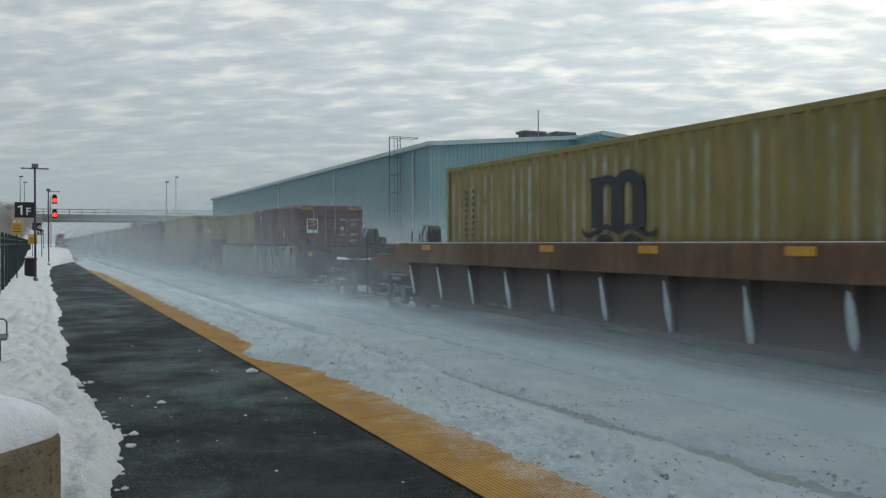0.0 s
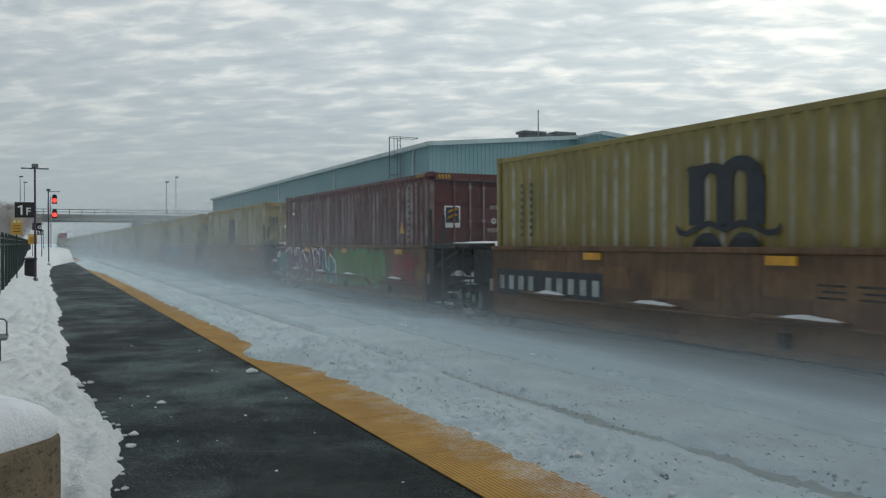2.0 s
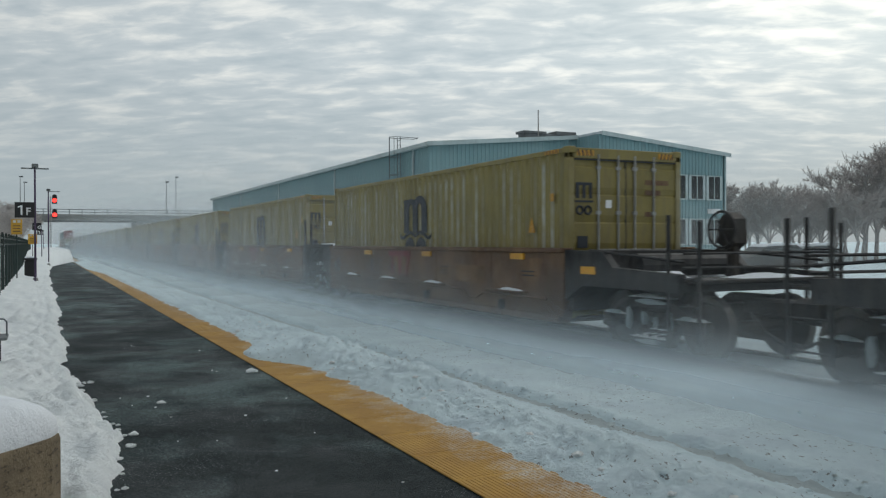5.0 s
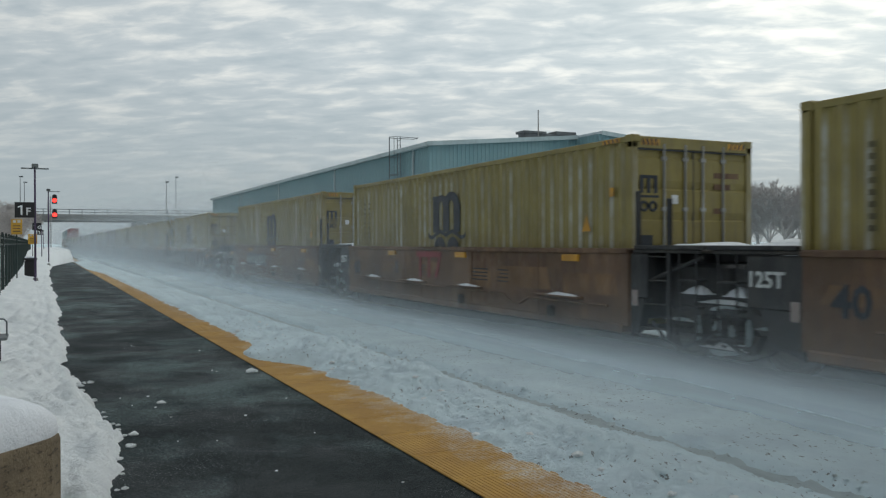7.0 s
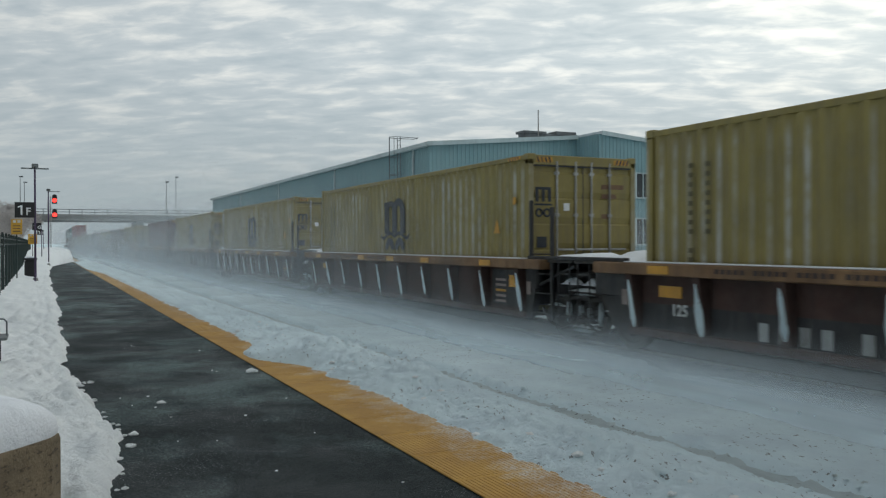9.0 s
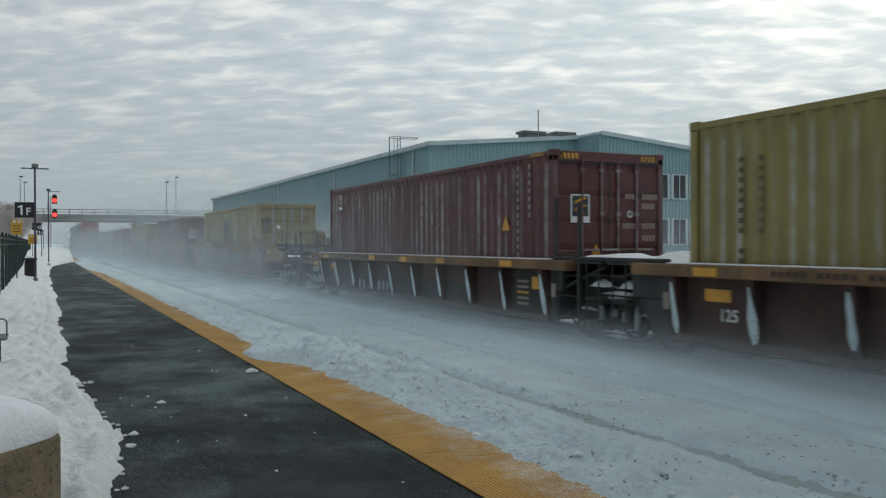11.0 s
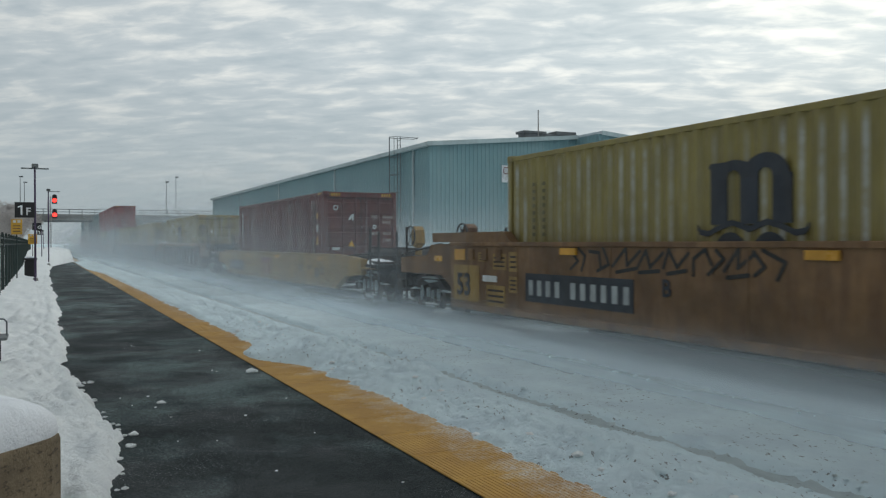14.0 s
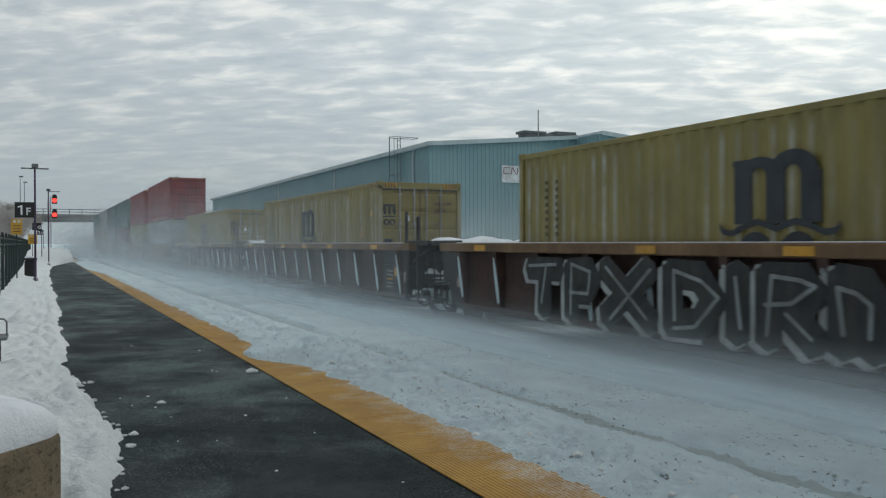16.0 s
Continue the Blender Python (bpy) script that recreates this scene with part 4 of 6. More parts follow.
def corrugated(s, x, y0, y1, z0, z1, side, pitch, depth=0.036):
    """A trapezoidal sheet along y at x; side gives the way its ribs stand out."""
    n = round((y1 - y0) / pitch)
    prof = []
    for i in range(n):
        for f, d in ((0.0, 0.0), (0.26, 0.0), (0.50, 1.0), (0.76, 1.0)):
            prof.append((y0 + (i + f) * (y1 - y0) / n, d))
    prof.append((y1, 0.0))
    vs, fs = [], []
    for y, d in prof:
        vs += [(x + side * depth * (d - 1), y, z0), (x + side * depth * (d - 1), y, z1)]
    for i in range(len(prof) - 1):
        fs.append((2 * i, 2 * i + 2, 2 * i + 3, 2 * i + 1))
    s.add(vs, fs)


def container(name, label, material, long=12.192, brand="", pitch=0.278, high=HIGH):
    """A steel box container; its doors face -y and its floor is at z 0."""
    root = thing(name, label, "container", "containers on the train")
    L, W, H = long, HALF, high
    frame_ = Solid()
    for y in (0.0, L - 0.14):
        for x in (-W, W - 0.12):
            frame_.box(x, x + 0.12, y, y + 0.14, 0.0, H, 0.012)
    for x in (-W, W - 0.07):
        frame_.box(x, x + 0.07, 0.1, L - 0.1, 0.02, 0.17, 0.01)
        frame_.box(x + 0.01, x + 0.06, 0.1, L - 0.1, H - 0.11, H - 0.02, 0.01)
    frame_.box(-W, W, 0.02, 0.12, 0.03, 0.16, 0.01)
    frame_.box(-W, W, 0.0, 0.12, H - 0.20, H - 0.02, 0.01)
    frame_.box(-W, W, L - 0.12, L - 0.02, 0.03, 0.16, 0.01)
    frame_.box(-W, W, L - 0.12, L - 0.02, H - 0.14, H - 0.02, 0.01)
    part("frame", frame_, material, root)
    for side in (-1, 1):
        w = Solid()
        corrugated(w, side * (W - 0.012), 0.14, L - 0.14, 0.15, H - 0.09, side, pitch)
        part("side_wall", w, material, root)
    part("roof", Solid().box(-W + 0.04, W - 0.04, 0.1, L - 0.1, H - 0.07, H - 0.035), material, root)
    part("floor", Solid().box(-W + 0.05, W - 0.05, 0.1, L - 0.1, 0.10, 0.15), "iron", root)
    part("end_wall", Solid().box(-W + 0.1, W - 0.1, L - 0.10, L - 0.06, 0.15, H - 0.1), material, root)
    for y in (-0.006, L - 0.172):
        for x in (-W - 0.004, W - 0.158):
            for z in (0.0, H - 0.118):
                part("corner_casting", Solid().box(x, x + 0.162, y, y + 0.178, z, z + 0.118, 0.012), material, root)
    # doors: two leaves with pressed panels, four lock bars with keepers and handles
    for sx in (-1, 1):
        d = Solid()
        prof = [(0.075, 0.17), (0.045, 0.17), (0.045, 0.26)]
        for i in range(5):
            z = 0.28 + i * 0.475
            prof += [(0.022, z + 0.03), (0.022, z + 0.36), (0.045, z + 0.39)]
        prof += [(0.045, H - 0.21), (0.075, H - 0.21)]
        d.plate(prof, sx * 0.012, sx * (W - 0.125))
        door = part("door", d, material, root)
        for bx in (0.18, 0.60):
            b = Solid().rod((sx * bx, 0.005, 0.10), (sx * bx, 0.005, H - 0.12), 0.021, 8)
            for z in (0.24, 0.95, 1.75, 2.52):
                b.box(sx * bx - 0.05, sx * bx + 0.05, -0.012, 0.03, z, z + 0.06, 0.006)
            bar = part("lock_bar", b, "steel" if brand == "m" else material, door)
            part("handle", Solid().box(sx * bx, sx * bx + 0.36, -0.03, -0.005, 1.12, 1.16, 0.006), "steel" if brand == "m" else material, bar)
    part("door_gasket", Solid().box(-0.012, 0.012, 0.028, 0.04, 0.17, H - 0.21), "logo", root)
    part("door_gasket", Solid().box(-W + 0.12, W - 0.12, 0.0, 0.03, H - 0.225, H - 0.205), "logo", root)
    # yellow and black height warning along the top corners
    for sx in (-1, 1):
        h = part("height_marking", Solid().box(sx * 0.70, sx * 1.04, -0.006, 0.0, H - 0.155, H - 0.06), "reflector", root)
        st = Solid()
        for i in range(4):
            x = 0.73 + i * 0.083
            st.face([(sx * x, H - 0.155), (sx * (x + 0.035), H - 0.155), (sx * (x + 0.065), H - 0.06), (sx * (x + 0.03), H - 0.06)], -0.010, -0.0065)
        part("stripes", st, "logo", h)
        side = part("height_marking", Solid().box(sx * (W + 0.001), sx * (W - 0.004), 0.30, 0.72, H - 0.10, H - 0.03), "reflector", root)
        st = Solid()
        for i in range(4):
            y = 0.32 + i * 0.1
            st.plate([(y, H - 0.10), (y + 0.04, H - 0.10), (y + 0.07, H - 0.03), (y + 0.03, H - 0.03)], sx * (W + 0.001), sx * (W + 0.004))
        part("stripes", st, "logo", side)
    x = -W - 0.002
    if brand == "m" and long > 10:
        # big emblem: three stems under two round arches, over a wave line and two arcs
        c, t = 6.27, 0.006
        for i, zt in enumerate((2.30, 2.10, 2.10)):
            y = c + 0.51 - i * 0.51
            part("emblem_stem", Solid().plate([(y - 0.145, 1.50), (y + 0.145, 1.50), (y + 0.15, zt), (y - 0.145, zt)], x - t, x), "logo", root)
        part("emblem_stem", Solid().plate([(c + 0.70, 2.25), (c + 0.66, 2.30), (c + 0.60, 2.30), (c + 0.60, 2.18)], x - t, x), "logo", root)
        for q, top in ((0.26, 2.32), (-0.25, 2.37)):
            arc = [(c + q + 0.37 * math.cos(math.pi * k / 10), 2.08 + (top - 2.08) * math.sin(math.pi * k / 10)) for k in range(10, -1, -1)]
            inner = [(c + q + 0.11 * math.cos(math.pi * k / 8), 2.08 + 0.11 * math.sin(math.pi * k / 8)) for k in range(9)]
            part("emblem_arch", Solid().plate(arc + inner, x - t - 0.001, x - 0.001), "logo", root)
        wave = Solid()
        top = [(0.90, 1.51), (0.84, 1.44), (0.70, 1.42), (0.50, 1.50), (0.28, 1.56), (0.0, 1.47), (-0.28, 1.56), (-0.50, 1.50), (-0.70, 1.42), (-0.84, 1.44), (-0.90, 1.51)]
        wave.plate([(c + a, z) for a, z in top] + [(c + a, z - 0.075) for a, z in reversed(top)], x - t - 0.002, x - 0.001)
        part("emblem_wave", wave, "logo", root)
        for q in (0.32, -0.32):
            arc = [(c + q + 0.29 * math.cos(math.pi * k / 10), 1.10 + 0.30 * math.sin(math.pi * k / 10)) for k in range(11)]
            inner = [(c + q + 0.11 * math.cos(math.pi * k / 8), 1.10 + 0.11 * math.sin(math.pi * k / 8)) for k in range(8, -1, -1)]
            part("emblem_wave", Solid().plate(arc + inner, x - t, x), "logo", root)
        for y, n, zt in ((11.22, 12, 2.28), (10.90, 9, 2.28)):
            col = Solid()
            for i in range(n):
                if i != 8:
                    col.box(x - 0.004, x, y, y + 0.085, zt - i * 0.128, zt + 0.065 - i * 0.128)
            part("print_column", col, "print", root)
    if brand == "m":
        for i in range(3):
            part("door_emblem", Solid().box(-1.06 + i * 0.135, -0.99 + i * 0.135, 0.012, 0.021, 2.02, 2.25, 0.01), "logo", root)
        part("door_emblem", Solid().box(-1.06, -0.72, 0.012, 0.021, 2.24, 2.29, 0.01), "logo", root)
        part("door_emblem", Solid().box(-1.08, -0.70, 0.012, 0.021, 1.95, 1.985), "logo", root)
        for a in (-1.04, -0.87):
            part("door_emblem", Solid().ring((a + 0.06, 0.016, 1.82), "y", 0.065, 0.022, 12, 5), "logo", root)
        part("label_plate", Solid().box(-0.44, -0.32, 0.010, 0.020, 1.86, 2.0), "sign_white", root)
        part("consignment_plate", Solid().box(-1.03, -0.82, 0.008, 0.020, 1.18, 1.38), "logo", root)
        for i, (w, z) in enumerate(((0.52, 2.28), (0.34, 2.10), (0.2, 1.72))):
            part("print_bar", Solid().box(0.42, 0.42 + w, 0.016, 0.021, z, z + 0.085), "car_brown", root)
        tri = Solid().plate([(1.26, 1.45), (1.03, 1.45), (1.145, 1.72)], x - 0.004, x)
        part("warning_triangle", tri, "reflector", root, "yellow high-voltage warning triangle")
        part("print_bar", Solid().box(x - 0.004, x, 0.44, 0.54, 1.98, 2.12), "reflector", root)
    if brand == "f":
        for face in (0, 1):
            if face == 0:
                b = part("badge", Solid().box(-0.84, -0.44, 0.006, 0.020, 1.62, 2.12), "sign_white", root, "white, blue and yellow square badge")
                part("badge_field", Solid().box(-0.81, -0.47, 0.002, 0.006, 1.73, 2.09), "logo", b)
                for i in range(2):
                    z = 1.82 + i * 0.13
                    part("badge_stroke", Solid().face([(-0.76, z), (-0.6, z + 0.07), (-0.52, z + 0.08), (-0.52, z + 0.12), (-0.62, z + 0.11), (-0.75, z + 0.05)], -0.002, 0.002), "reflector", b)
            else:
                b = part("badge", Solid().box(x - 0.004, x, L - 1.14, L - 0.90, 2.24, 2.66), "sign_white", root, "white, blue and yellow square badge")
                part("badge_field", Solid().box(x - 0.008, x - 0.004, L - 1.125, L - 0.915, 2.32, 2.64), "logo", b)
                for i in range(2):
                    z = 2.38 + i * 0.12
                    part("badge_stroke", Solid().plate([(L - 0.94, z), (L - 1.02, z + 0.05), (L - 1.10, z + 0.06), (L - 1.10, z + 0.11), (L - 1.0, z + 0.09), (L - 0.94, z + 0.04)], x - 0.012, x - 0.008), "reflector", b)
        col = Solid()
        for y, n in ((1.12, 14), (0.72, 7)):
            for i in range(n):
                col.box(x - 0.004, x, y, y + 0.07, 2.6 - i * 0.145, 2.69 - i * 0.145)
        part("print_column", col, "cream", root)
        part("warning_triangle", Solid().plate([(1.74, 1.50), (1.44, 1.50), (1.59, 1.80)], x - 0.004, x), "reflector", root)
        part("warning_triangle", Solid().face([(-0.42, 1.02), (-0.18, 1.02), (-0.30, 1.24)], 0.006, 0.02), "reflector", root)
    if brand == "t":
        for i in range(6):
            z = 2.42 - i * 0.27
            part("print_block", Solid().box(x - 0.004, x, L - 0.88, L - 0.60, z, z + 0.05).box(x - 0.004, x, L - 0.77, L - 0.70, z, z + 0.19), "white", root)
        part("badge", Solid().ring((-0.84, 0.014, 2.38), "y", 0.07, 0.02, 14, 5), "white", root)
        part("badge", Solid().face([(-0.44, 2.0), (-0.30, 2.18), (-0.24, 2.18), (-0.24, 1.98), (-0.30, 1.98), (-0.30, 2.08), (-0.38, 2.0)], 0.008, 0.02), "white", root)
        col = Solid()
        for y, n in ((1.05, 13), (0.70, 6)):
            for i in range(n):
                col.box(x - 0.004, x, y, y + 0.06, 2.55 - i * 0.145, 2.63 - i * 0.145)
        part("print_column", col, "cream", root)
        part("label_plate", Solid().box(x - 0.004, x, 0.60, 0.80, 1.62, 1.85), "white", root)
        part("label_plate", Solid().box(x - 0.004, x, 0.62, 0.78, 2.05, 2.22), "reflector", root)
        part("warning_triangle", Solid().plate([(0.86, 1.22), (0.56, 1.22), (0.71, 1.50)], x - 0.004, x), "reflector", root)
        part("warning_triangle", Solid().face([(-0.45, 1.12), (-0.20, 1.12), (-0.32, 1.36)], 0.006, 0.02), "reflector", root)
        part("label_plate", Solid().box(-0.95, -0.70, 0.008, 0.020, 1.05, 1.13), "white", root)
    if brand in ("f", "t"):
        for w, xx, z in ((0.26, 0.36, 2.05), (0.34, 0.74, 2.05), (0.26, 0.74, 1.88), (0.3, 0.3, 1.52), (0.3, 0.75, 1.52), (0.26, 0.75, 1.30)):
            row = Solid()
            for i in range(round(w / 0.07)):
                row.box(xx + i * 0.075, xx + i * 0.075 + 0.05, 0.014, 0.021, z, z + 0.10)
            part("print_line", row, "cream", root)
        part("label_ring", Solid().ring((0.46, 0.016, 1.78), "y", 0.05, 0.02, 12, 5), "white", root)
    return root


# ---- well cars ----
def truck(root, y, snowy=True):
    """A two-axle freight truck: wheels, side frames, springs, bolster."""
    t = part("truck", Solid().box(-1.0, 1.0, y - 0.18, y + 0.18, 0.42, 0.72, 0.04), "iron", root, "cast-iron truck packed with snow")
    for sy in (-0.89, 0.89):
        part("axle", Solid().rod((-0.95, y + sy, 0.46), (0.95, y + sy, 0.46), 0.08, 10), "iron", t)
        for sx in (-0.76, 0.76):
            w = Solid().disc((sx, y + sy, 0.46), 0.46, -0.07 if sx > 0 else 0.07, 24)
            part("wheel", w, "wheel", t, smooth=False)
    for sx in (-1, 1):
        x0, x1 = sx * 0.93, sx * 1.07
        f = Solid()
        f.plate([(y - 1.12, 0.36), (y - 1.12, 0.56), (y - 0.72, 0.68), (y - 0.40, 0.86), (y + 0.40, 0.86), (y + 0.72, 0.68), (y + 1.12, 0.56), (y + 1.12, 0.36), (y + 0.85, 0.50), (y + 0.62, 0.50), (y + 0.36, 0.70), (y - 0.36, 0.70), (y - 0.62, 0.50), (y - 0.85, 0.50)], x0, x1)
        f.plate([(y - 0.62, 0.48), (y - 0.40, 0.14), (y + 0.40, 0.14), (y + 0.62, 0.48), (y + 0.45, 0.48), (y + 0.30, 0.26), (y - 0.30, 0.26), (y - 0.45, 0.48)], x0, x1)
        side = part("side_frame", f, "iron", t)
        for k in (-0.2, 0.0, 0.2):
            s = Solid()
            for i in range(6):
                s.rod((sx * 1.0, y + k, 0.27 + i * 0.068), (sx * 1.0, y + k, 0.305 + i * 0.068), 0.085, 8)
            part("spring", s, "iron", side)
        for k in (-0.89, 0.89):
            part("bearing_cap", Solid().rod((sx * 1.02, y + k, 0.46), (sx * 1.16, y + k, 0.46), 0.10, 10), "iron", side)
        if snowy and sx < 0:
            for a, b, z in ((y - 0.45, y + 0.45, 0.86), (y - 0.42, y + 0.42, 0.265), (y - 1.1, y - 0.55, 0.58), (y + 0.55, y + 1.1, 0.58)):
                part("snow_crust", snow_pad(sx * 1.02, (a + b) / 2, z, 0.15, b - a, 0.06), "bank", side, "snow caked on the truck")
            # rime plastered on the outer face, in ragged patches with bare iron between
            rnd = random.Random(int(y * 100))
            for a, z, w, h in ((-0.46, 0.34, 0.09, 0.34), (-0.02, 0.17, 0.56, 0.08), (0.44, 0.34, 0.09, 0.32), (-0.05, 0.75, 0.66, 0.08), (-0.78, 0.57, 0.30, 0.06), (0.78, 0.57, 0.30, 0.06), (0.10, 0.42, 0.09, 0.22), (-0.16, 0.40, 0.07, 0.20)):
                k = 9
                out = []
                for i in range(k):
                    q = 2 * math.pi * i / k
                    f = rnd.uniform(0.55, 1.25)
                    out.append((y + a + w * 0.5 * f * math.cos(q), z + h * 0.5 + h * 0.5 * f * math.sin(q)))
                part("snow_crust", Solid().plate(out, -1.125, -1.06), "slush", side, "rime plastered on the side frame")
    return t


def snow_pad(x, y, z, w, l, h):
    s = Solid()
    n, m = 5, 7
    vs = []
    for j in range(m):
        for i in range(n):
            u, v = i / (n - 1) * 2 - 1, j / (m - 1) * 2 - 1
            k = max(0.0, 1 - abs(u) ** 2.5) * max(0.0, 1 - abs(v) ** 2.5)
            k *= 0.75 + 0.5 * hill(u + x * 3, v * 2 + y * 3, 1.3, z)
            vs.append((x + u * w * 0.5 * (1 + 0.12 * hill(v * 3, y, 1.0, 3)), y + v * l * 0.5, z + h * k))
    fs = [(j * n + i, j * n + i + 1, (j + 1) * n + i + 1, (j + 1) * n + i) for j in range(m - 1) for i in range(n - 1)]
    base = len(vs)
    vs += [(a, b, z - 0.01) for a, b, c in vs]
    fs += [(base + j * n + i, base + (j + 1) * n + i, base + (j + 1) * n + i + 1, base + j * n + i + 1) for j in range(m - 1) for i in range(n - 1)]
    rim = [i for i in range(n)] + [j * n + n - 1 for j in range(1, m)] + [(m - 1) * n + i for i in range(n - 2, -1, -1)] + [j * n for j in range(m - 2, 0, -1)]
    fs += [(a, rim[(i + 1) % len(rim)], base + rim[(i + 1) % len(rim)], base + a) for i, a in enumerate(rim)]
    return s.add(vs, fs)


def joint_end(root, y, d, rim, style, mark, with_truck):
    """Articulated end: black bulkhead panel, platform and, on one side, the shared truck. d is the way outwards."""
    def Y(v):
        return y + d * v
    wing = 0.86 if d > 0 else 0.38
    b = Solid()
    b.box(-1.33, 1.33, Y(0.0), Y(0.14), 0.55, rim - 0.02, 0.02)
    for sx in (-1, 1):
        b.box(sx * 1.24, sx * 1.38, Y(0.0), Y(wing), 0.86, rim - 0.06, 0.02)
        b.plate([(Y(0.0), 0.30), (Y(0.0), 0.87), (Y(wing * 0.8), 0.87), (Y(wing * 0.5), 0.42)], sx * 1.22, sx * 1.36)
    part("end_bulkhead", b, "black", root, "black end bulkhead")
    part("end_platform", Solid().box(-1.38, 1.38, Y(0.05), Y(1.42), rim - 0.05, rim + 0.0, 0.01), "iron", root)
    for sx in (-1, 1):
        part("platform_rail", Solid().box(sx * 1.30, sx * 1.40, Y(0.1), Y(1.5), rim + 0.0, rim + 0.06, 0.01), "black", root)
        part("drawbar_housing", Solid().box(sx * 0.35, sx * 0.95, Y(0.3), Y(1.45), 0.70, rim - 0.20, 0.05), "black", root)
    for i in range(3):
        part("step", Solid().box(-1.37, -1.20, Y(1.02), Y(1.36), 0.42 + i * 0.36, 0.45 + i * 0.36), "black", root)
    part("grab_iron", Solid().pipe([(-1.36, Y(1.34), 0.36), (-1.36, Y(1.34), rim - 0.02)], 0.014, 6).pipe([(-1.36, Y(1.02), 0.36), (-1.36, Y(1.02), rim - 0.02)], 0.014, 6), "black", root)
    part("snow_patch", snow_pad(-0.5, Y(0.75), rim + 0.002, 1.3, 1.1, 0.16), "snow", root, "snow drifted on the end platform")
    part("snow_patch", snow_pad(0.75, Y(0.85), rim + 0.002, 0.9, 0.9, 0.10), "snow", root, "snow drifted on the end platform")
    part("snow_patch", snow_pad(-1.15, Y(1.15), 0.98, 0.22, 0.42, 0.14), "snow", root, "snow caked on the end")
    if d < 0:
        for v, top in ((0.14, 2.42), (0.80, 2.28)):
            part("guide_post", Solid().box(-1.37, -1.31, Y(v) - 0.035, Y(v) + 0.035, 0.34, top, 0.01), "black", root)
        for k in range(4):
            part("rung", Solid().rod((-1.34, Y(0.14), 0.45 + k * 0.34), (-1.34, Y(0.80), 0.45 + k * 0.34), 0.014, 6), "iron", root)
        part("angle_brace", Solid().pipe([(-1.30, Y(0.2), rim - 0.5), (-1.30, Y(1.4), rim - 0.1)], 0.03, 6), "black", root)
    part("brake_hose", Solid().pipe([(-1.2, Y(0.3), 0.52), (-1.24, Y(0.6), 0.30), (-1.24, Y(0.95), 0.22), (-1.2, Y(1.3), 0.36), (-1.15, Y(1.5), 0.5)], 0.025, 6), "black", root)
    if mark and d > 0:
        lettering("lettering", mark, 0.27, "white", root, Matrix.Translation((-1.385, Y(0.84), rim - 0.44)) @ SIDE)
    part("data_plate", Solid().box(-1.388, -1.38, Y(0.05), Y(0.18), 0.75, 0.98), "cream", root)
    if with_truck:
        truck(root, Y(1.53))


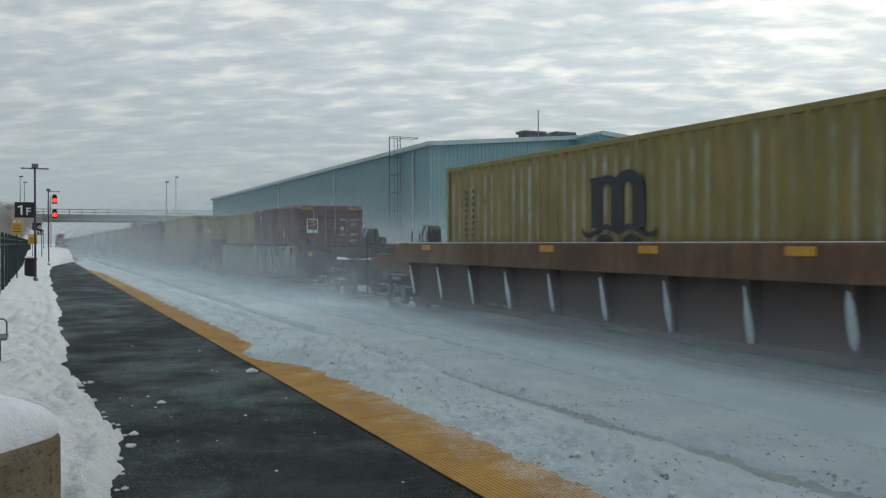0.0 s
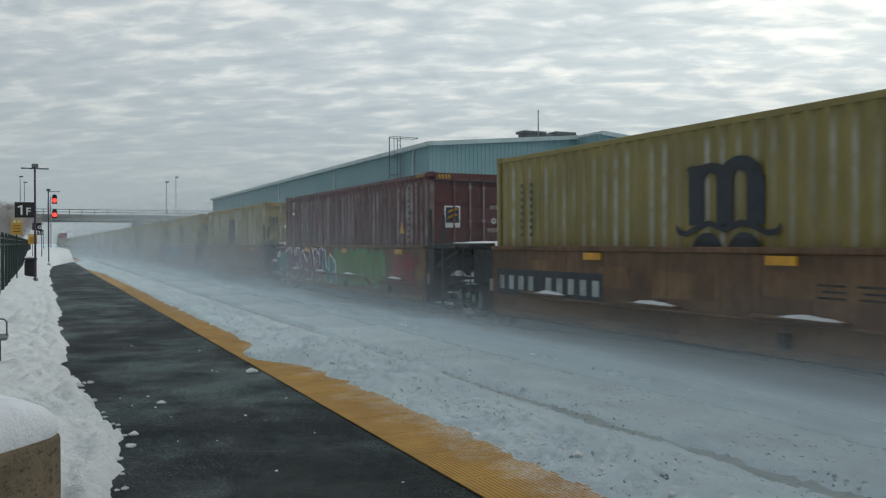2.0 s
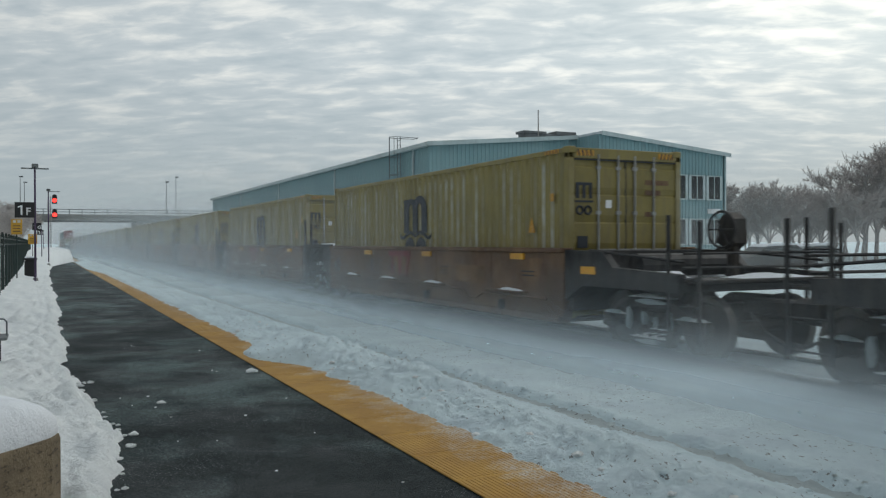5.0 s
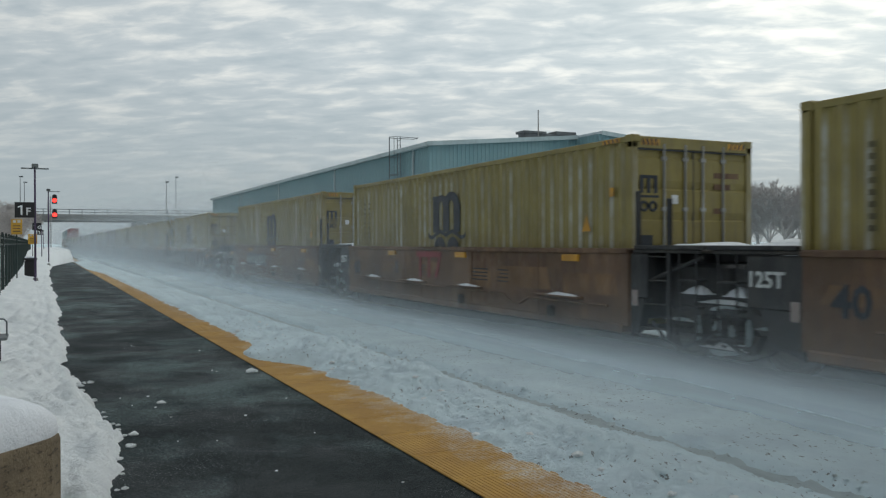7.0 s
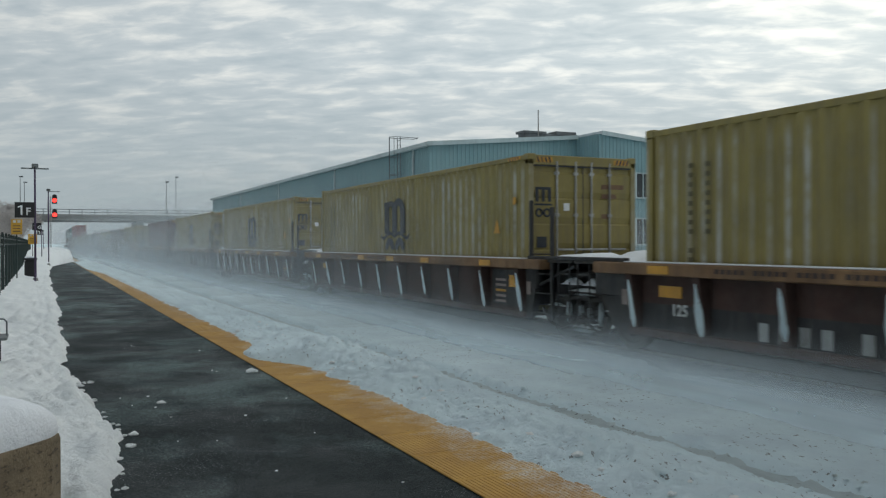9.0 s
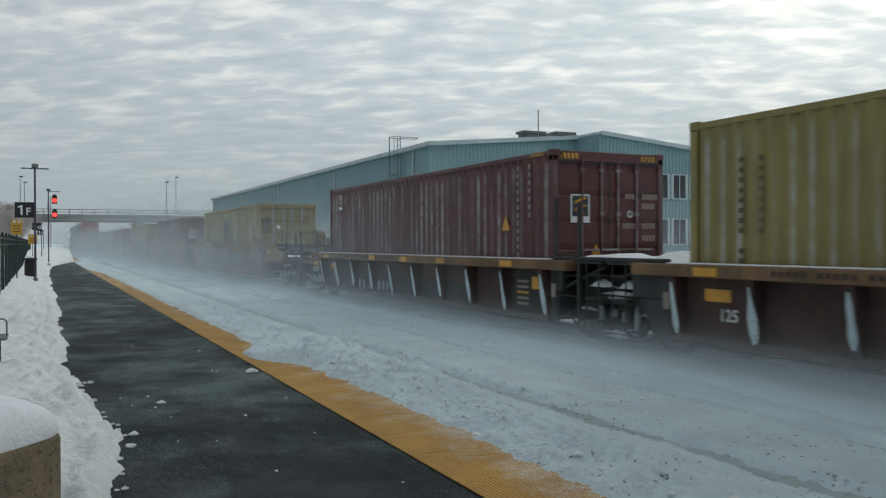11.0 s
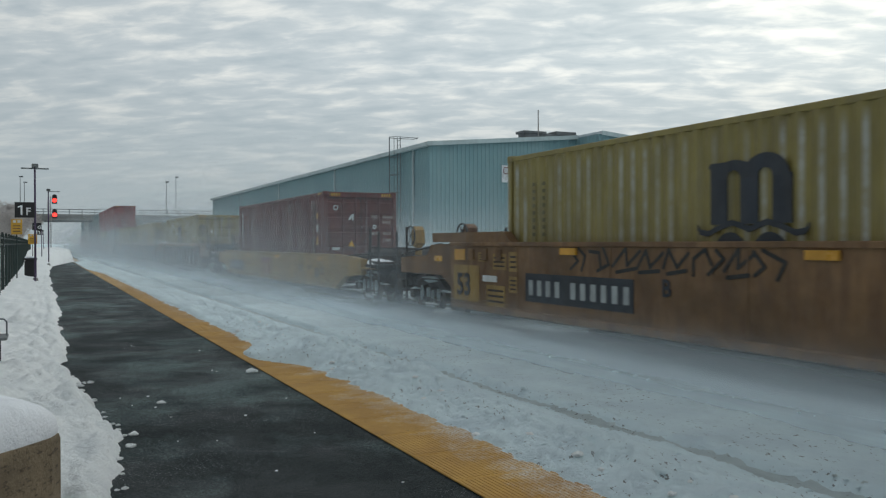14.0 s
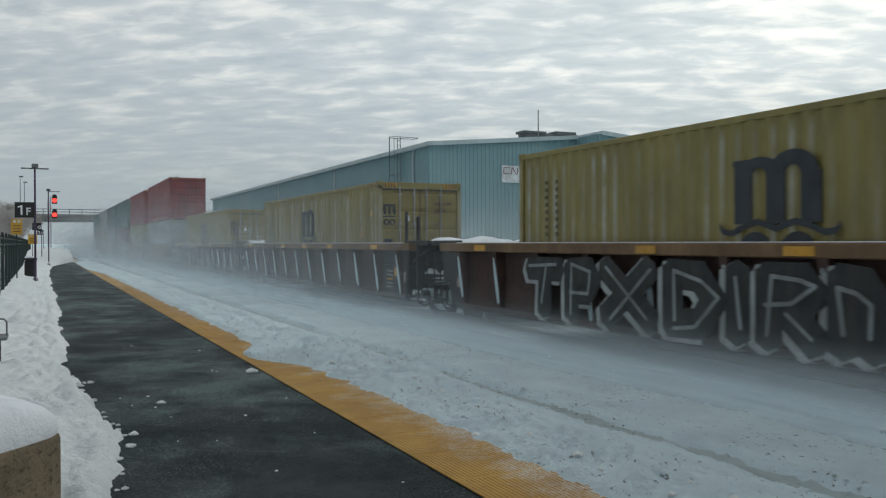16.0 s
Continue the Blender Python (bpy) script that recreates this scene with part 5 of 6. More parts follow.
def coupler_end(root, y, d, rim, style, material):
    """Free end over its own truck: low deck, ladder posts, hand brake, crossover platform and coupler."""
    def Y(v):
        return y + d * v
    part("end_deck", Solid().box(-1.30, 1.30, Y(0.0), Y(2.7), 0.98, 1.10, 0.02), "black", root)
    part("end_bulkhead", Solid().box(-1.33, 1.33, Y(0.0), Y(0.12), 0.55, rim - 0.03, 0.02), "black", root)
    for sx in (-1, 1):
        part("end_sill", Solid().plate([(Y(0.0), rim - 0.02), (Y(1.0), rim - 0.04), (Y(1.25), rim - 0.28), (Y(2.7), rim - 0.34), (Y(2.7), 0.98), (Y(0.5), 0.98), (Y(0.0), 0.72)], sx * 1.26, sx * 1.40), material if style in ("tan", "orange", "rib", "ribthick") else "black", root)
    for x in (-1.36, 1.36):
        for v, z1 in ((2.45, 2.05), (3.05, 1.95)):
            part("ladder_post", Solid().box(x - 0.022, x + 0.022, Y(v) - 0.03, Y(v) + 0.03, 0.30, z1, 0.008), "black", root)
        for i in range(4):
            part("rung", Solid().rod((x, Y(2.45), 0.42 + i * 0.38), (x, Y(3.05), 0.42 + i * 0.38), 0.014, 6), "black", root)
    for z in (1.32, 1.52):
        part("handrail", Solid().rod((-1.36, Y(2.75), z), (1.36, Y(2.75), z), 0.022, 6), "black", root)
    for sx in (-1.34, 1.34):
        part("handrail", Solid().rod((sx, Y(0.6), rim - 0.02), (sx, Y(2.75), 1.40), 0.022, 6), "black", root)
    part("walkway", Solid().box(-1.30, 1.30, Y(2.45), Y(3.05), 1.12, 1.17, 0.01), "iron", root)
    stand = part("brake_stand", Solid().box(0.10, 0.26, Y(2.05), Y(2.2), 1.1, 1.75, 0.03).plate([(Y(1.95), 1.66), (Y(1.98), 2.02), (Y(2.12), 2.12), (Y(2.26), 2.02), (Y(2.29), 1.66), (Y(2.12), 1.55)], 0.04, 0.30), "car_tan" if style == "tan" else "car_brown" if style in ("rib", "orange") else "iron", root)
    hub = (-0.05, Y(2.12), 1.86)
    wheel = Solid().ring(hub, "x", 0.27, 0.02, 20, 6)
    for i in range(6):
        a = math.pi * i / 3
        wheel.rod(hub, (hub[0], hub[1] + 0.27 * math.cos(a), hub[2] + 0.27 * math.sin(a)), 0.012, 5)
    part("brake_wheel", wheel, "black", stand, "round hand-brake wheel")
    part("air_reservoir", Solid().rod((-0.9, Y(1.2), 1.32), (0.9, Y(1.2), 1.32), 0.18, 12), "black", root)
    part("coupler", Solid().box(-0.14, 0.14, Y(2.6), Y(3.75), 0.62, 0.88, 0.04).box(-0.22, 0.22, Y(3.5), Y(3.82), 0.58, 0.92, 0.06), "iron", root)
    part("air_hose", Solid().pipe([(-0.4, Y(3.0), 0.7), (-0.42, Y(3.3), 0.45), (-0.40, Y(3.6), 0.32), (-0.35, Y(3.85), 0.34)], 0.024, 6), "black", root)
    part("snow_patch", snow_pad(-0.75, Y(1.6), 1.102, 0.9, 0.9, 0.16), "snow", root, "snow drifted on the end deck")
    part("snow_patch", snow_pad(0.7, Y(0.7), 1.102, 1.0, 0.8, 0.22), "snow", root, "snow drifted on the end deck")
    part("snow_patch", snow_pad(0.2, Y(2.75), 1.172, 1.4, 0.45, 0.08), "snow", root, "snow drifted on the walkway")
    part("reflector", Solid().box(-1.408, -1.40, Y(0.45), Y(0.83), rim - 0.40, rim - 0.28), "reflector", root)
    truck(root, Y(1.72))


def smooth_side(root, sx, y0, y1, rim, low, material, raised=0.0, swept=False):
    x0, x1 = sx * 1.24, sx * 1.42
    if swept:
        out = [(y0 - 1.9, rim - 0.10), (y0 - 1.9, rim - 0.52), (y0 - 0.55, rim - 0.60), (y0 + 0.35, low), (y1 - 0.35, low), (y1 + 0.55, rim - 0.60), (y1 + 1.9, rim - 0.52), (y1 + 1.9, rim - 0.10), (y1 + 0.3, rim + 0.0), (y0 - 0.3, rim + 0.0)]
        part("side_sill", Solid().plate(out, x0, x1), material, root)
        part("top_chord", Solid().box(sx * 1.22, sx * 1.45, y0 + 0.2, y1 - 0.2, rim - 0.05, rim + 0.01, 0.01), material, root)
        return
    part("side_sill", Solid().box(x0, x1, y0, y1, low + 0.10, rim, 0.012), material, root)
    part("top_chord", Solid().box(sx * 1.22, sx * 1.455, y0, y1, rim - 0.07, rim + 0.012, 0.012), material, root)
    part("bottom_chord", Solid().box(sx * 1.20, sx * 1.46, y0 + 0.1, y1 - 0.1, low, low + 0.13, 0.02), material, root)
    if raised:
        for a, b in ((y0 - 0.1, y0 + 2.0), (y1 - 2.5, y1 + 0.85)):
            c = (a, b - 0.3) if b < y1 else (a + 0.3, b)
            part("end_panel", Solid().plate([(a, rim + 0.012), (b, rim + 0.012), (c[1], rim + raised), (c[0], rim + raised)], sx * 1.26, sx * 1.44), material, root)
            if sx < 0:
                for i in range(3):
                    yy = a + 0.35 + i * 0.55
                    part("recess_rib", Solid().box(sx * 1.425, sx * 1.45, yy, yy + 0.22, rim - 0.34, rim - 0.12, 0.01), material, root)
    if sx < 0:
        # grab rails, weld seams and bolster pads along the flank
        n = max(3, round((y1 - y0) / 2.6))
        for i in range(1, n):
            yy = y0 + (y1 - y0) * i / n
            part("weld_seam", Solid().box(sx * 1.42, sx * 1.428, yy - 0.012, yy + 0.012, low + 0.16, rim - 0.08), material, root)


def flank_rail(root, y0, y1, z):
    """Long brake pipe and stirrup ledges low on the flank, with snow lying on them."""
    p = Solid().pipe([(-1.50, y0 + 0.4, z), (-1.50, y0 + 2.6, z), (-1.50, y0 + 2.9, z - 0.12), (-1.50, y0 + 3.2, z - 0.12), (-1.50, y0 + 3.5, z + 0.02), (-1.50, y1 - 1.0, z + 0.02)], 0.022, 6)
    part("brake_pipe", p, "car_brown", root)
    for yy in (y0 + 1.1, y0 + 4.4, y0 + 7.0, y0 + 9.6):
        part("ledge", Solid().box(-1.56, -1.42, yy, yy + 1.35, z + 0.06, z + 0.09, 0.006), "car_brown", root)
        part("snow_patch", snow_pad(-1.49, yy + 0.5, z + 0.092, 0.12, 0.8, 0.06), "snow", root, "snow lying on the ledge")
    for yy in (y0 + 1.9, y0 + 5.2):
        part("bracket", Solid().box(-1.52, -1.42, yy, yy + 0.12, z - 0.28, z - 0.10, 0.01), "iron", root)


def ribbed_side(root, sx, y0, y1, rim, low, chord, top_material):
    """Top chord, recessed rusty panel and tapered posts with snow blown against them."""
    part("top_chord", Solid().box(sx * 1.24, sx * 1.54, y0 - 0.7, y1 + 0.7, rim - chord, rim, 0.015), top_material, root)
    part("side_panel", Solid().box(sx * 1.24, sx * 1.30, y0, y1, low + 0.05, rim - chord + 0.01), "rib_panel", root)
    part("bottom_chord", Solid().box(sx * 1.22, sx * 1.42, y0, y1, low, low + 0.11, 0.015), "rib_panel", root)
    n = max(6, round((y1 - y0) / 1.42))
    for i in range(n + 1):
        y = y0 + 0.12 + (y1 - y0 - 0.24) * i / n
        p = Solid()
        w = 0.07
        zt, zb = rim - chord, low + 0.02
        vs = [(sx * 1.29, y - w, zb), (sx * 1.29, y + w, zb), (sx * 1.38, y + w, zb), (sx * 1.38, y - w, zb), (sx * 1.29, y - w, zt), (sx * 1.29, y + w, zt), (sx * 1.52, y + w, zt), (sx * 1.52, y - w, zt)]
        p.add(vs, [(0, 1, 2, 3), (7, 6, 5, 4), (0, 4, 5, 1), (1, 5, 6, 2), (2, 6, 7, 3), (3, 7, 4, 0)])
        post = part("side_post", p, "rib_panel", root)
        if sx < 0:
            s = Solid()
            h = zt - zb
            e = 0.012 + 0.006 * (i % 3)
            k0 = zb + h * (0.04 + 0.05 * (i % 4))
            vs = []
            for q, (f, wide) in enumerate(((0.0, 0.3), (0.18, 0.9), (0.45, 1.0), (0.72, 0.6), (0.9, 0.12))):
                wide *= 0.75 + 0.5 * hill(i * 1.7, q * 1.3, 1.0, y0 + 80)
                z = k0 + (zt - k0) * f
                xx = -(1.38 + 0.14 * (z - zb) / h)
                vs += [(xx - 0.002, y - w * wide, z), (xx - e, y - w * wide * 0.3, z), (xx - e, y + w * wide * 0.8, z), (xx - 0.002, y + w * (wide + 0.25), z)]
            fs = [(r * 4 + q, r * 4 + q + 1, r * 4 + q + 5, r * 4 + q + 4) for r in range(4) for q in range(3)]
            fs += [(0, 1, 2, 3), (19, 18, 17, 16)] + [(r * 4 + 3, r * 4, r * 4 + 4, r * 4 + 7) for r in range(4)]
            s.add(vs, fs)
            part("snow_wedge", s, "track_snow", post, "snow blown against the post")
    if sx < 0:
        part("snow_line", Solid().box(sx * 1.26, sx * 1.50, y0, y1, rim + 0.001, rim + 0.018, 0.008), "snow", root)
        for f in (0.08, 0.30, 0.46, 0.62, 0.92):
            y = y0 + (y1 - y0) * f
            part("reflector", Solid().box(-1.552, -1.54, y, y + 0.42, rim - 0.145, rim - 0.035), "reflector", root)
        panel = part("data_panel", Solid().box(-1.322, -1.30, y0 + 0.28, y0 + 1.30, low + 0.16, rim - chord - 0.05), "black", root)
        for k in range(5):
            part("print_bar", Solid().box(-1.328, -1.322, y0 + 0.78, y0 + 1.16, low + 0.22 + k * 0.10, low + 0.265 + k * 0.10), "cream" if k != 2 else "reflector", panel)
        part("reflector", Solid().box(-1.328, -1.322, y0 + 0.32, y0 + 0.66, low + 0.52, low + 0.74), "reflector", panel)


def well_car(u, style, near, far, label, mark="", rim=1.58, low=0.33, span=(-0.15, 12.35), seed=0, truck_far=True):
    root = thing("well_car", label, "freight car", "well cars of the train")
    y0, y1 = span
    material = {"smooth": "car_brown", "orange": "car_orange", "dark": "car_dark", "tan": "car_tan", "rib": "car_brown", "ribthick": "car_brown"}[style]
    for sx in (-1, 1):
        if style == "rib":
            ribbed_side(root, sx, y0, y1, rim, low, 0.17, "car_orange")
        elif style == "ribthick":
            ribbed_side(root, sx, y0, y1, rim, low, 0.44, "car_brown")
        else:
            smooth_side(root, sx, y0, y1, rim, low, material, 0.21 if style in ("orange", "dark") else 0.0, style == "tan")
    for i in range(6):
        yy = y0 + 0.5 + (y1 - y0 - 1.0) * i / 5
        part("cross_member", Solid().box(-1.25, 1.25, yy - 0.12, yy + 0.12, low - 0.02, 0.395, 0.01), "iron", root)
    if style == "smooth":
        flank_rail(root, y0, y1, 0.72)
        rp = random.Random(seed + 500)
        for k in range(6):
            a, wd, zb, ht = y0 + 0.4 + k * 2.0 + rp.uniform(-0.4, 0.4), rp.uniform(0.7, 1.7), rp.uniform(0.80, 1.05), rp.uniform(0.22, 0.42)
            pts = [(a + rp.uniform(-0.08, 0.08), zb), (a + wd + rp.uniform(-0.1, 0.1), zb + rp.uniform(-0.03, 0.03)), (a + wd + rp.uniform(-0.1, 0.1), zb + ht), (a + rp.uniform(-0.08, 0.08), zb + ht + rp.uniform(-0.03, 0.03))]
            part("repaint_patch", Solid().plate(pts, -1.4225 - 0.0003 * k, -1.42), "car_orange", root)
    if style not in ("rib", "ribthick"):
        for f in (0.1, 0.42, 0.72):
            y = y0 + (y1 - y0) * f
            part("reflector", Solid().box(-1.462 if style != "tan" else -1.425, -1.42, y, y + 0.44, rim - 0.20, rim - 0.09), "reflector", root)
        rnd = random.Random(seed)
        for k in range(4):
            y = y0 + (y1 - y0) * rnd.uniform(0.06, 0.60)
            for i in range(rnd.randint(2, 4)):
                part("print_bar", Solid().box(-1.424, -1.418, y, y + rnd.uniform(0.30, 0.45), rim - 0.42 - i * 0.07, rim - 0.395 - i * 0.07), "black" if style != "dark" else "white", root)
    for d, y, kind in ((-1, y0, near), (1, y1, far)):
        if kind == "joint":
            joint_end(root, y, d, rim, style, mark, d > 0 and truck_far)
        else:
            coupler_end(root, y, d, rim, style, material)
    return root


def number_board(root, y, z, digits, w=0.16, h=0.27, plate=True, material="spray_white", gap=4, x=-1.43):
    """A dark plate with blocky light marks, as long as the car's own number."""
    n = digits + gap
    if plate:
        part("number_plate", Solid().box(-1.43, -1.42, y - n * w - 0.15, y + 0.12, z - 0.09, z + h + 0.09), "logo", root)
    for i in range(n):
        a = y - i * w * (1.0) - (w * 0.7 if i >= gap else 0)
        part("mark_bar", Solid().box(x - 0.008, x, a - w * 0.50, a, z + h * 0.08, z + h * 0.92, 0.003), material, root)


def company_mark(root, y, z, h, material):
    """Three plain block shapes standing for the owner's mark."""
    w = h * 0.72
    part("mark_block", Solid().box(-1.432, -1.42, y - 3.1 * w, y, z + h * 0.78, z + h), material, root)
    for i in range(2):
        a = y - i * w * 1.12 - w * 0.36
        part("mark_block", Solid().box(-1.432, -1.42, a - w * 0.28, a, z, z + h * 0.779), material, root)
    a = y - 2.3 * w
    part("mark_block", Solid().plate([(a, z), (a - w * 0.28, z), (a - w * 0.75, z + h * 0.779), (a - w * 0.47, z + h * 0.779)], -1.432, -1.42), material, root)


GLYPHS = (
    (((0.0, 0.9), (0.5, 0.75), (0.55, 0.1)), ((0.3, 0.0), (0.95, 0.35), (0.8, 1.0))),
    (((0.1, 0.0), (0.0, 0.55), (0.45, 1.0), (0.6, 0.45)), ((0.6, 0.05), (1.0, 0.65), (0.75, 0.95))),
    (((0.0, 0.25), (0.35, 0.95), (0.55, 0.3), (1.0, 0.85)), ((0.15, 0.0), (0.9, 0.12))),
    (((0.05, 1.0), (0.1, 0.3), (0.5, 0.0), (0.9, 0.5), (0.6, 0.8)), ((0.75, 0.1), (1.05, 0.0))),
    (((0.0, 0.05), (0.45, 0.4), (0.1, 0.85)), ((0.5, 1.0), (0.95, 0.6), (0.65, 0.0))),
)


def ribbon(s, pts, w, x):
    """A flat painted stroke with rounded turns on the plane at x."""
    for k, (a, b) in enumerate(zip(pts, pts[1:])):
        d = Vector((b[0] - a[0], b[1] - a[1]))
        n = Vector((-d.y, d.x)).normalized() * w * 0.5
        q = d.normalized() * w * 0.25
        e = x - 0.0005 * k
        out = [(a[0] - q.x + n.x, a[1] - q.y + n.y), (b[0] + q.x + n.x, b[1] + q.y + n.y), (b[0] + 2 * q.x, b[1] + 2 * q.y), (b[0] + q.x - n.x, b[1] + q.y - n.y), (a[0] - q.x - n.x, a[1] - q.y - n.y), (a[0] - 2 * q.x, a[1] - 2 * q.y)]
        s.plate(out, e - 0.0004, e)


def spray(root, y, z0, z1, long, fill, line, count, seed, extra="", x=-1.424, back="", thick=0.31):
    """Spray-painted piece: jumbled thick strokes, each over a wider outline, on an uneven ground."""
    rnd = random.Random(seed)
    step = long / count
    high = z1 - z0
    if back:
        n = 26
        top = [(y + 0.25 - (long + 0.5) * i / n, z1 + 0.02 - 0.16 * rnd.random() * high) for i in range(n + 1)]
        low = [(y + 0.25 - (long + 0.5) * i / n, z0 - 0.02 + 0.18 * rnd.random() * high) for i in range(n, -1, -1)]
        part("spray_ground", Solid().plate(top + low, x - 0.0015, x), back, root)
    for i in range(count):
        c = y - i * step
        g = rnd.choice(GLYPHS)
        wide = step * rnd.uniform(0.85, 1.0)
        lean = rnd.uniform(-0.12, 0.12)
        w = min(0.34, step * thick)
        strokes = []
        for st in g:
            pts = []
            for u, v in st:
                u, v = u + rnd.uniform(-0.07, 0.07), v * 0.86 + 0.07 + rnd.uniform(-0.06, 0.06)
                pts.append((c - step * 0.1 - wide * u - lean * v, z0 + high * min(0.94, max(0.06, v))))
            strokes.append(pts)
        for layer, grow, material in ((0, 0.11 if thick > 0.12 else 0.0, line), (1, 0.0, fill)):
            if layer and fill == line:
                continue
            s = Solid()
            for k, pts in enumerate(strokes):
                ribbon(s, pts, w + grow, x - 0.002 - 0.005 * layer - 0.0022 * k)
            part("spray_paint", s, material, root)
        if extra:
            s = Solid()
            for k in range(2):
                a = rnd.choice(strokes[0])
                ribbon(s, [(a[0], a[1]), (a[0] + rnd.uniform(-0.15, 0.15), min(z1, a[1] + rnd.uniform(0.08, 0.2)))], 0.035, x - 0.0125 - 0.001 * k)
            part("spray_line", s, extra, root)


STROKES = {
    "E": (((0.95, 0.92), (0.12, 0.92), (0.12, 0.08), (0.95, 0.08)), ((0.12, 0.5), (0.85, 0.5))),
    "K": (((0.12, 0.95), (0.12, 0.05)), ((0.95, 0.95), (0.2, 0.48), (0.95, 0.05))),
    "O": (((0.5, 0.94), (0.14, 0.78), (0.08, 0.4), (0.3, 0.08), (0.7, 0.08), (0.92, 0.4), (0.86, 0.78), (0.5, 0.94)),),
    "S": (((0.92, 0.88), (0.4, 0.94), (0.12, 0.72), (0.5, 0.52), (0.88, 0.30), (0.6, 0.06), (0.08, 0.12)),),
    "N": (((0.12, 0.05), (0.12, 0.92), (0.6, 0.88), (0.88, 0.65), (0.88, 0.05)),),
    "I": (((0.5, 0.95), (0.5, 0.05)),),
    "T": (((0.02, 0.90), (0.98, 0.90)), ((0.55, 0.90), (0.5, 0.04))),
    "X": (((0.05, 0.95), (0.95, 0.05)), ((0.92, 0.95), (0.08, 0.05))),
    "P": (((0.15, 0.04), (0.15, 0.90), (0.75, 0.92), (0.92, 0.70), (0.7, 0.46), (0.2, 0.46)),),
    "R": (((0.15, 0.04), (0.15, 0.92), (0.75, 0.92), (0.92, 0.72), (0.65, 0.5), (0.2, 0.48)), ((0.45, 0.48), (0.95, 0.04))),
    "L": (((0.15, 0.95), (0.15, 0.08), (0.9, 0.08)),),
    "b": (((0.12, 0.97), (0.14, 0.2), (0.5, 0.05), (0.9, 0.25), (0.8, 0.55), (0.2, 0.55)),),
    "a": (((0.15, 0.88), (0.6, 0.93), (0.88, 0.72), (0.90, 0.06)), ((0.88, 0.50), (0.35, 0.52), (0.10, 0.28), (0.35, 0.08), (0.85, 0.12))),
    "D": (((0.15, 0.05), (0.15, 0.93), (0.65, 0.90), (0.93, 0.5), (0.65, 0.08), (0.15, 0.06)),),
}


def piece(root, letters, z0, z1, fill, line, w, edge, x=-1.424, flash="", seed=0, cast=(0.0, 0.0)):
    """Spray-painted letters: (sign, start, width) along the flank, each a fat stroke over its outline, with thin highlights."""
    rnd = random.Random(seed)
    high = z1 - z0
    for n, (sign, start, wide) in enumerate(letters):
        strokes = []
        for st in STROKES[sign]:
            m = (w * 0.5 + edge) / high
            strokes.append([(start - w * 0.4 - (wide - w * 0.8) * u, z0 + high * (m + (1 - 2 * m) * v)) for u, v in st])
        e = 0.0035 * (n % 2)
        for layer, grow, material in ((0, 2 * edge, line), (1, 0.0, fill)):
            s = Solid()
            for k, pts in enumerate(strokes):
                if layer == 0:
                    pts = [(p[0] + cast[0], p[1] + cast[1]) for p in pts]
                ribbon(s, pts, w + grow, x - 0.002 - 0.010 * layer - 0.0045 * k - e)
            part("spray_paint", s, material, root)
        if flash:
            s = Solid()
            for k, pts in enumerate(strokes):
                a = [(p[0] + rnd.uniform(-0.2, 0.2) * w, p[1] + rnd.uniform(-0.2, 0.25) * w) for p in pts]
                ribbon(s, a, w * 0.13, x - 0.0265 - 0.0045 * k)
            part("spray_line", s, flash, root)


M["spray_grey"] = paint("spray_silver", (0.25, 0.27, 0.28), 0.6, dirty=0.5)
M["spray_pale"] = paint("spray_pale", (0.25, 0.225, 0.21), 0.6, dirty=0.5)
M["spray_white"] = paint("spray_white", (0.36, 0.38, 0.38), 0.6, dirty=0.4)
M["spray_purple"] = paint("spray_purple", (0.13, 0.025, 0.085), 0.6, dirty=0.3)
M["spray_teal"] = paint("spray_teal", (0.05, 0.22, 0.24), 0.6, dirty=0.3)
M["spray_green"] = paint("spray_green", (0.025, 0.26, 0.11), 0.6, dirty=0.3)
M["spray_blue"] = paint("spray_blue", (0.022, 0.085, 0.19), 0.6, dirty=0.3)
M["spray_black"] = paint("spray_black", (0.015, 0.017, 0.018), 0.6, dirty=0.2)
M["spray_lime"] = paint("spray_lime", (0.12, 0.20, 0.04), 0.6, dirty=0.3)


